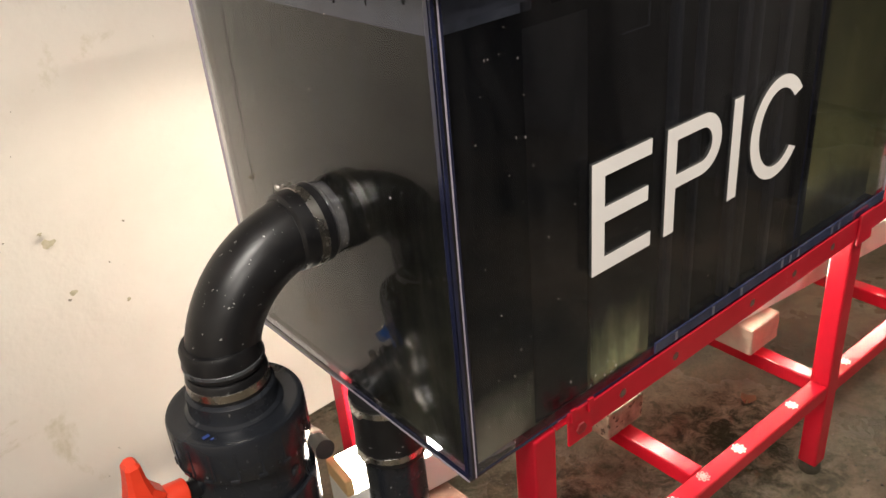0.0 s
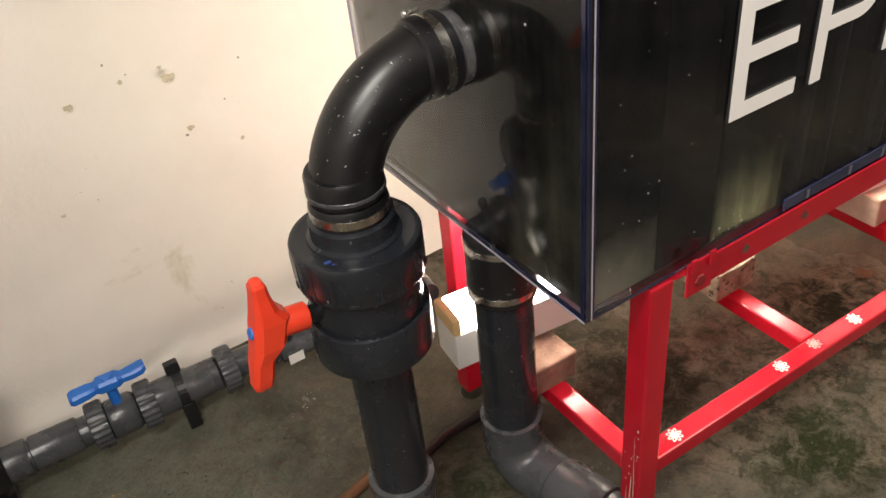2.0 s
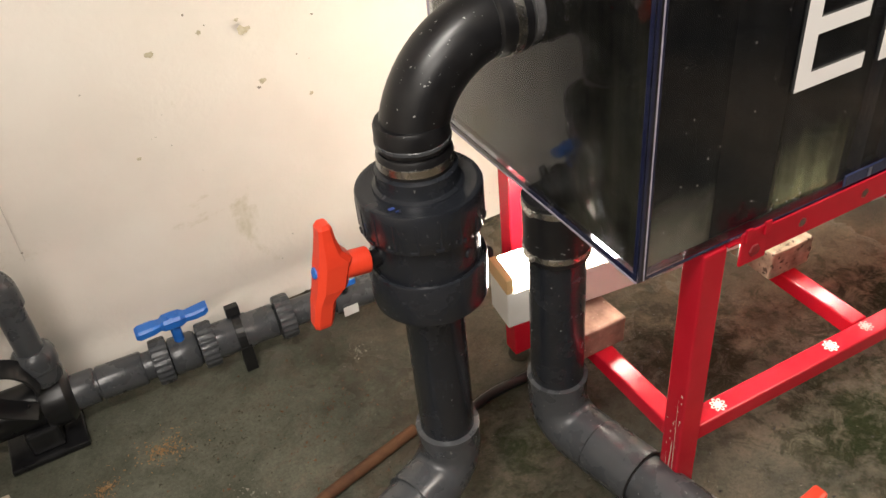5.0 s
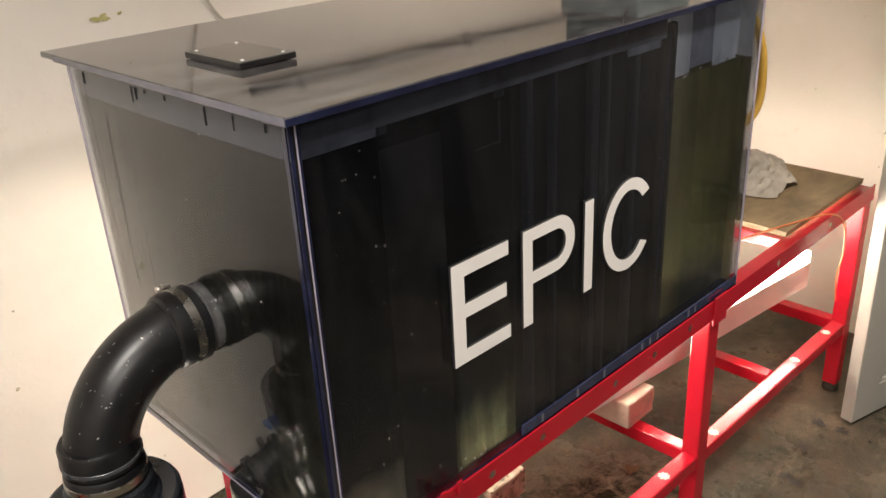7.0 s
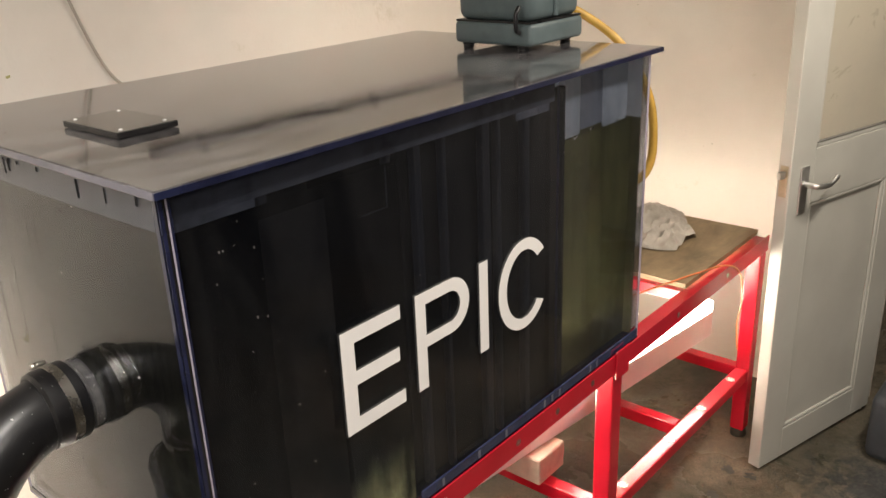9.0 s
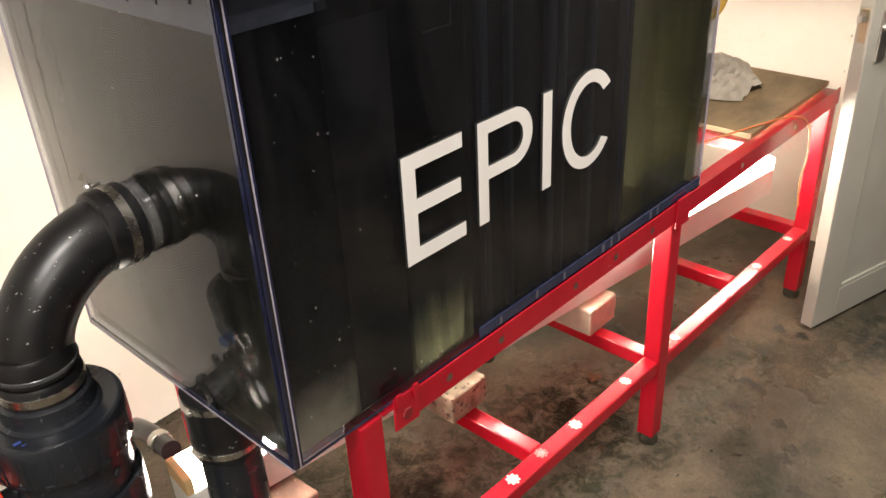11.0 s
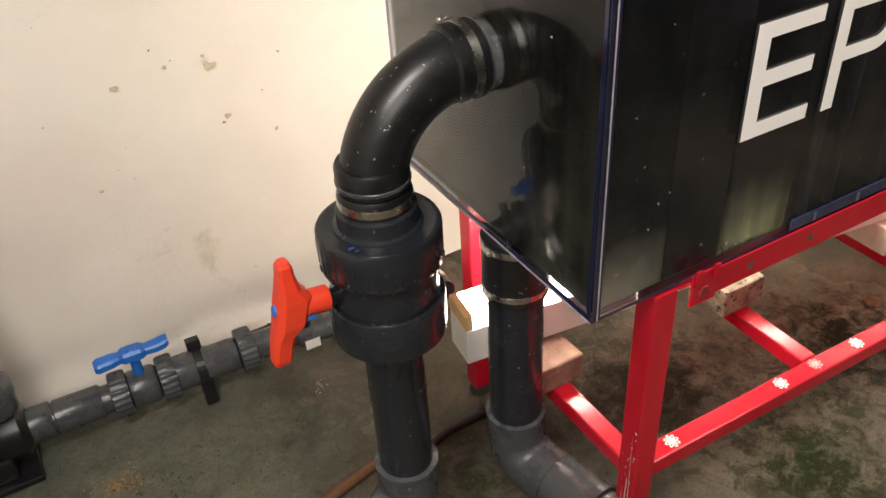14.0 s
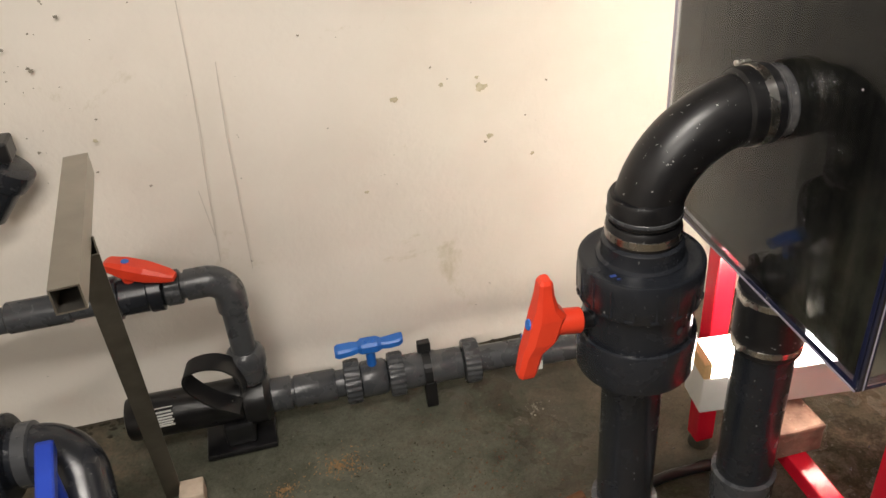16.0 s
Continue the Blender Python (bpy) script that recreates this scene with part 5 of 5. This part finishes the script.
# ---------- dull steel frame in front of the pump ----------
sf = thing("trestle", (-0.47, 1.40, 0), "dull square steel tube trestle with a slanting leg", "trestle")


def square_tube(p, q, s, wall=0.003):
    n = (Vector(q) - Vector(p)).length
    bm = bmesh.new()
    rings = []
    for z, h in ((0, s / 2 - wall), (0, s / 2), (n, s / 2), (n, s / 2 - wall)):
        rings.append([bm.verts.new((a * h, b * h, z)) for a, b in ((1, 1), (-1, 1), (-1, -1), (1, -1))])
    rings.append(rings[0])
    for a, b in zip(rings, rings[1:]):
        for k in range(4):
            bm.faces.new((a[k], a[(k + 1) % 4], b[(k + 1) % 4], b[k]))
    bm.transform(along(p, q))
    return bm


part("top_tube", square_tube((-0.435, 1.115, 0.965), (-0.470, 1.57, 0.965), 0.044), M_BRUSHED, sf)
part("slanting_leg", square_tube((-0.440, 1.30, 0.940), (-0.525, 1.66, 0.004), 0.040), M_OXIDE, sf, "dark oxidised slanting leg")
part("foot_block", box(-0.50, -0.44, 1.58, 1.64, 0.0, 0.05, 0.004), M_CONC, sf)

# ---------- thick pipe with a blue lever at the room's end ----------
big = thing("thick_pipe", (-0.75, 1.46, 0), "thick grey pipe elbow with a blue valve lever", "pipe")
pk = [Vector((-1.45, 1.50, 0.415)), Vector((-0.80, 1.465, 0.415))] + bend((-0.595, 1.452, 0.415), (1, -0.065, 0), (0.12, -0.75, -0.66), 0.085, 12) + [Vector((-0.570, 1.29, 0.275)), Vector((-0.50, 0.90, 0.10))]
part("elbow_run", sweep(pk, 0.060, 32), M_PVC, big, smooth=True)
part("collar", lathe([(0.060, 0), (0.068, 0.003), (0.068, 0.03), (0.060, 0.033)], along((-0.70, 1.459, 0.415), (-0.2, 1.427, 0.415)), 36), M_PVC_MID, big, smooth=True)
part("union_nut", lathe([(0.062, 0), (0.090, 0.004), (0.092, 0.010), (0.092, 0.07), (0.088, 0.075), (0.062, 0.077)], along((-0.79, 1.464, 0.415), (-0.2, 1.427, 0.415)), 40), M_PVC, big, smooth=True)
part("support", box(-0.98, -0.92, 1.44, 1.50, 0.0, 0.36, 0.005), M_BLACK, big)
LB = pose(-0.612, 1.315, 0.478, 14, 6, 6)
lv = part("lever", blade([(-0.075, 0.016), (-0.068, 0.019), (0.0, 0.022), (0.055, 0.024), (0.066, 0.019)], 0.017, LB @ pose(0, 0, 0, -90, 0, 0)), M_BLUE_DEEP, big, "blue valve lever")
part("lever_label", box(-0.010, 0.010, 0.005, 0.030, 0.0175, 0.0187, 0, LB), M_LABEL, lv, "small white label")
part("lever_stem", rod((-0.612, 1.325, 0.38), (-0.612, 1.325, 0.475), 0.016, 14), M_BLUE_DEEP, lv)
big.location += Vector((-0.034, 0, -0.016))
bracket = thing("wall_fitting", (-0.70, 1.93, 0.81), "dark grey pipe fitting with a black clip on the wall", "fitting")
part("fitting", lathe([(0.05, 0), (0.062, 0.004), (0.064, 0.02), (0.060, 0.05), (0.052, 0.056), (0.052, 0.14)], along((-0.700, 1.945, 0.835), (-0.767, 1.94, 0.755)), 36), M_PVC, bracket, smooth=True)
part("clip", box(-0.722, -0.687, 1.92, 1.99, 0.840, 0.890, 0.006), M_BLACK, bracket)

# ---------- loose things on the floor ----------
strip = sweep([Vector((0.02, 1.205, 0.020)), Vector((0.20, 1.262, 0.022)), Vector((0.45, 1.325, 0.020))], 0.014, 10)
solo("wood_strip", strip, M_RUSTWOOD, (0.2, 1.25, 0), "rusty brown weathered strip lying beside the floor pipe", "strip", smooth=True)
fc = sweep(smooth_path([(0.47, 1.22, 0.016), (0.56, 1.29, 0.014), (0.66, 1.325, 0.014), (0.80, 1.33, 0.014), (1.0, 1.36, 0.014)]), 0.013, 10)
solo("floor_hose", fc, M_BLACK, (0.6, 1.29, 0), "black hose lying on the floor behind the pipes", "hose", smooth=True)
oh = thing("floor_valve_lever", (1.03, 0.67, 0), "orange-red valve lever low over the floor pipe", "valve")
part("valve_body", lathe([(0.04, 0), (0.085, 0.006), (0.09, 0.02), (0.09, 0.10), (0.06, 0.11)], along((0.80, 0.66, 0.10), (0.825, 0.545, 0.10)), 40), M_PVC, oh, smooth=True)
part("stem", rod((0.87, 0.60, 0.10), (0.955, 0.648, 0.108), 0.014, 14), M_ORANGE, oh)
part("lever", box(-0.016, 0.016, -0.075, 0.085, -0.012, 0.012, 0.007, pose(0.957, 0.652, 0.112, 6, 0, -84)), M_ORANGE, oh, "orange-red lever")
tub = box(2.87, 3.16, 0.10, 0.44, 0.0, 0.24, 0.03, segs=3)
solo("storage_tub", tub, M_GREYTUB, (3.0, 0.28, 0), "dark grey plastic tub on the floor by the door", "tub", smooth=True)


def crumbs(cx, cy, r, n, seed):
    rr = random.Random(seed)
    bm = bmesh.new()
    for _ in range(n):
        d, a = r * abs(rr.gauss(0, 0.5)), rr.uniform(0, math.tau)
        s = rr.uniform(0.002, 0.006)
        x, y = cx + d * math.cos(a), cy + d * math.sin(a) * 0.7
        vs = [bm.verts.new((x + s * rr.uniform(-1, 1), y + s * rr.uniform(-1, 1), ground_height(x, y) - 0.003 + s * rr.uniform(0, 0.9))) for _ in range(4)]
        for f in ((0, 1, 2), (0, 1, 3), (1, 2, 3), (0, 2, 3)):
            bm.faces.new([vs[k] for k in f])
    return bm


solo("floor_debris", crumbs(-0.10, 1.62, 0.11, 260, 8), M_DEBRIS, (-0.10, 1.62, 0), "brown crumbs scattered on the floor by the pump", "debris", kind="stuff")
solo("floor_debris", crumbs(-0.25, 1.58, 0.06, 140, 9), M_DEBRIS, (-0.25, 1.58, 0), "brown crumbs scattered on the floor by the pump", "debris", kind="stuff")
solo("floor_debris", crumbs(0.9, 1.0, 0.9, 260, 10), M_BLACK, (0.9, 1.0, 0), "dark grit on the floor below the stand", "debris", kind="stuff")
solo("floor_debris", crumbs(1.9, 0.6, 1.0, 280, 11), M_BLACK, (1.6, 0.5, 0), "dark grit on the floor before the stand", "debris", kind="stuff")


solo("floor_debris", crumbs(0.30, 1.52, 0.42, 220, 12), M_RUSTWOOD, (0.3, 1.52, 0), "dark brown crumbs on the floor by the wall", "debris", kind="stuff")


def foot_grime(x0, x1, n, seed):
    """Clumps of damp soil along the foot of the long wall."""
    rr = random.Random(seed)
    bm = bmesh.new()
    for _ in range(n):
        x, y, r = rr.uniform(x0, x1), Y1 - 0.032 - abs(rr.gauss(0, 0.022)), rr.uniform(0.003, 0.013)
        top = bm.verts.new((x, y, ground_height(x, y) + 0.25 * r))
        ring = [bm.verts.new((x + r * rr.uniform(0.6, 2.2) * math.cos(k * math.tau / 7), y + r * rr.uniform(0.4, 1.0) * math.sin(k * math.tau / 7), ground_height(x, y) - 0.005)) for k in range(7)]
        for k in range(7):
            bm.faces.new((top, ring[k], ring[(k + 1) % 7]))
    return bm


solo("wall_foot_soil", foot_grime(-1.2, 1.4, 420, 14), M_SOIL, (0.1, 1.97, 0), "dark damp soil gathered along the wall foot", "soil", kind="stuff")
solo("floor_debris", crumbs(0.05, 1.55, 0.5, 200, 15), M_SOIL, (0.05, 1.55, 0), "dark grit on the floor by the wall", "debris", kind="stuff")
solo("floor_debris", crumbs(0.45, 1.66, 0.07, 45, 16), M_LIME, (0.45, 1.64, 0), "pale lime crust on the floor", "debris", kind="stuff")
solo("floor_debris", crumbs(0.02, 1.36, 0.10, 70, 17), M_LIME, (0.02, 1.36, 0), "pale lime crust on the floor", "debris", kind="stuff")


def leaf(cx, cy, s, seed):
    rr = random.Random(seed)
    bm = bmesh.new()
    c = bm.verts.new((cx, cy, 0.010))
    ring = [bm.verts.new((cx + s * rr.uniform(0.5, 1.2) * math.cos(k * math.tau / 9), cy + s * rr.uniform(0.4, 1.0) * math.sin(k * math.tau / 9), 0.004 + 0.012 * rr.random())) for k in range(9)]
    for k in range(9):
        bm.faces.new((c, ring[k], ring[(k + 1) % 9]))
    return bm


solo("dry_leaf", leaf(1.93, 1.09, 0.030, 4), M_RUSTWOOD, (1.93, 1.09, 0), "curled brown dry leaf on the concrete", "leaf")


def foot_mark(cx, cy, s, seed):
    rr = random.Random(seed)
    bm = bmesh.new()
    for dx, dy, r in ((0, 0, 1.0), (0.9, 0.5, 0.55), (-0.4, 0.95, 0.5), (0.5, 1.05, 0.5)):
        c = bm.verts.new((cx + dx * s, cy + dy * s, ground_height(cx, cy) - 0.0024))
        ring = []
        for k in range(10):
            a, q = k * math.tau / 10, s * r * rr.uniform(0.55, 1.15)
            x, y = c.co.x + q * math.cos(a), c.co.y + q * math.sin(a)
            ring.append(bm.verts.new((x, y, ground_height(x, y) - 0.0032)))
        for k in range(10):
            bm.faces.new((c, ring[k], ring[(k + 1) % 10]))
    return bm


prints = thing("floor_marks", (2.3, 0.6, 0), "dark damp foot marks on the concrete floor", "stain", kind="structure")
for k, (px, py) in enumerate(((2.542, 0.764), (2.387, 0.75), (2.216, 0.724), (2.209, 0.686), (2.077, 0.7), (2.093, 0.565), (2.01, 0.496), (1.964, 0.501), (1.867, 0.43), (1.7, 0.564), (1.6, 0.562), (2.549, 0.69))):
    part("mark", foot_mark(px, py, 0.019, 20 + k), M_PRINT, prints)

# ---------- open door ----------
DA = math.degrees(math.atan2(-0.27, 0.963))
DM = pose(2.590, 0.704, 0.012, 0, 0, DA) @ pose(0, 0, 0, 0, -0.5, 0)
DW, DT, DH = 0.64, 0.042, 1.965
door = thing("door_1", (2.590, 0.704, 0.012), "open off-white panelled door with a frosted upper pane", "door", kind="structure")
S = 0.115
LOW0, LOW1, UP0, UP1 = 0.11, 0.905, 1.075, 1.85
part("stile", box(0, S, -DT / 2, DT / 2, 0, DH, 0.003, DM), M_DOOR, door)
part("stile", box(DW - S, DW, -DT / 2, DT / 2, 0, DH, 0.003, DM), M_DOOR, door)
for z0, z1 in ((0, LOW0), (LOW1, UP0), (UP1, DH)):
    part("rail", box(S, DW - S, -DT / 2 + 0.0005, DT / 2 - 0.0005, z0, z1, 0.002, DM), M_DOOR, door)
part("panel", box(S - 0.002, DW - S + 0.002, -0.008, 0.008, LOW0 - 0.002, LOW1 + 0.002, 0.0, DM), M_DOOR, door)
part("pane", box(S - 0.002, DW - S + 0.002, -0.003, 0.003, UP0 - 0.002, UP1 + 0.002, 0.0, DM), M_FROST, door, "frosted pane")
for z0, z1 in ((LOW0, LOW1), (UP0, UP1)):
    for a, b, c, d in ((S, DW - S, z0, z0 + 0.014), (S, DW - S, z1 - 0.014, z1), (S, S + 0.014, z0, z1), (DW - S - 0.014, DW - S, z0, z1)):
        part("moulding", box(a, b, -DT / 2 + 0.002, -0.009, c, d, 0.004, DM), M_DOOR, door)
part("gap_line", box(S, DW - S, -DT / 2 + 0.0015, -0.0085, UP0 + 0.0145, UP0 + 0.018, 0, DM), M_DOORLINE, door, "dark gap under the pane")
hp = part("handle_plate", box(0.045, 0.083, -DT / 2 - 0.007, -DT / 2, 0.885, 1.030, 0.003, DM), M_CHROME, door, "chrome lever plate")
part("lever_handle", sweep([DM @ Vector(p) for p in smooth_path([(0.064, -0.028, 0.978), (0.064, -0.062, 0.978), (0.085, -0.070, 0.976), (0.125, -0.070, 0.974), (0.165, -0.066, 0.990)])], 0.0085, 14), M_CHROME, hp, "chrome lever", True)
part("latch_plate", box(-0.0022, 0.0, -0.013, 0.013, 0.945, 1.040, 0.0005, DM), M_BRASS, door, "worn brass latch plate")
part("latch_tongue", box(-0.026, -0.0022, -0.007, 0.007, 1.003, 1.024, 0.002, DM), M_CHROME, door, "steel latch tongue")

conduit = thing("wall_conduit", (2.2, 1.985, 1.757), "dark grey conduit running along the wall above the tank", "conduit")
part("tube", rod((1.33, 1.982, 1.757), (3.18, 1.982, 1.762), 0.013, 16), M_PVC, conduit, smooth=True)
for cx_ in (1.5, 2.2, 2.9):
    part("saddle", box(cx_ - 0.008, cx_ + 0.008, 1.966, 2.002, 1.741, 1.778, 0.003), M_BLACK, conduit)

# ---------- marks on the wall ----------
marks = thing("wall_marks", (0.4, Y1 - 0.012, 0.8), "green-brown damp spots and grey streaks on the wall", "stain", kind="structure")
for k, (mx, mz, mr) in enumerate(((0.442, 0.673, 0.008), (0.414, 0.840, 0.005), (0.424, 0.812, 0.013), (0.32, 0.835, 0.006), (0.20, 0.815, 0.010), (0.56, 0.60, 0.005), (0.10, 0.57, 0.005), (-0.52, 0.83, 0.006), (-0.58, 0.72, 0.004))):
    part("spot", blotch(mx, mz, mr, k, 1.2), M_GREENSTAIN, marks)
for pts in (((-0.266, 1.127), (-0.276, 0.904), (-0.297, 0.637), (-0.308, 0.44)), ((-0.21, 0.977), (-0.222, 0.795), (-0.229, 0.507), (-0.231, 0.40)), ((-0.319, 0.655), (-0.306, 0.52))):
    part("streak", ribbon(pts, 0.0022, Y1 - 0.0125), M_STAIN, marks, "thin grey run mark")
rw = random.Random(77)
for k in range(9):
    part("mould_spot", blotch(rw.gauss(0.967, 0.018), rw.gauss(1.446, 0.005), rw.uniform(0.003, 0.007), 40 + k, 2.2), M_MOULD, marks, "yellow-green mould smear")
for k in range(46):
    sx_, sz_ = (rw.gauss(-0.64, 0.07), rw.gauss(1.02, 0.12)) if k < 30 else (rw.uniform(-0.6, 0.6), rw.uniform(0.35, 1.3))
    part("speck", blotch(sx_, sz_, 0.0012 + 0.0034 * rw.random() ** 2, 60 + k, 1.3), M_SPECK, marks, "small grey speck")
wc = sweep(smooth_path([(1.155, 2.0, 1.75), (1.200, 2.0, 1.585), (1.265, 2.0, 1.42), (1.38, 2.0, 1.28), (1.40, 2.0, 1.0)]), 0.004, 8)
solo("wall_cable", wc, M_CLOTH, (1.25, 2.0, 1.5), "thin pale cable hanging down the wall", "cable", smooth=True)
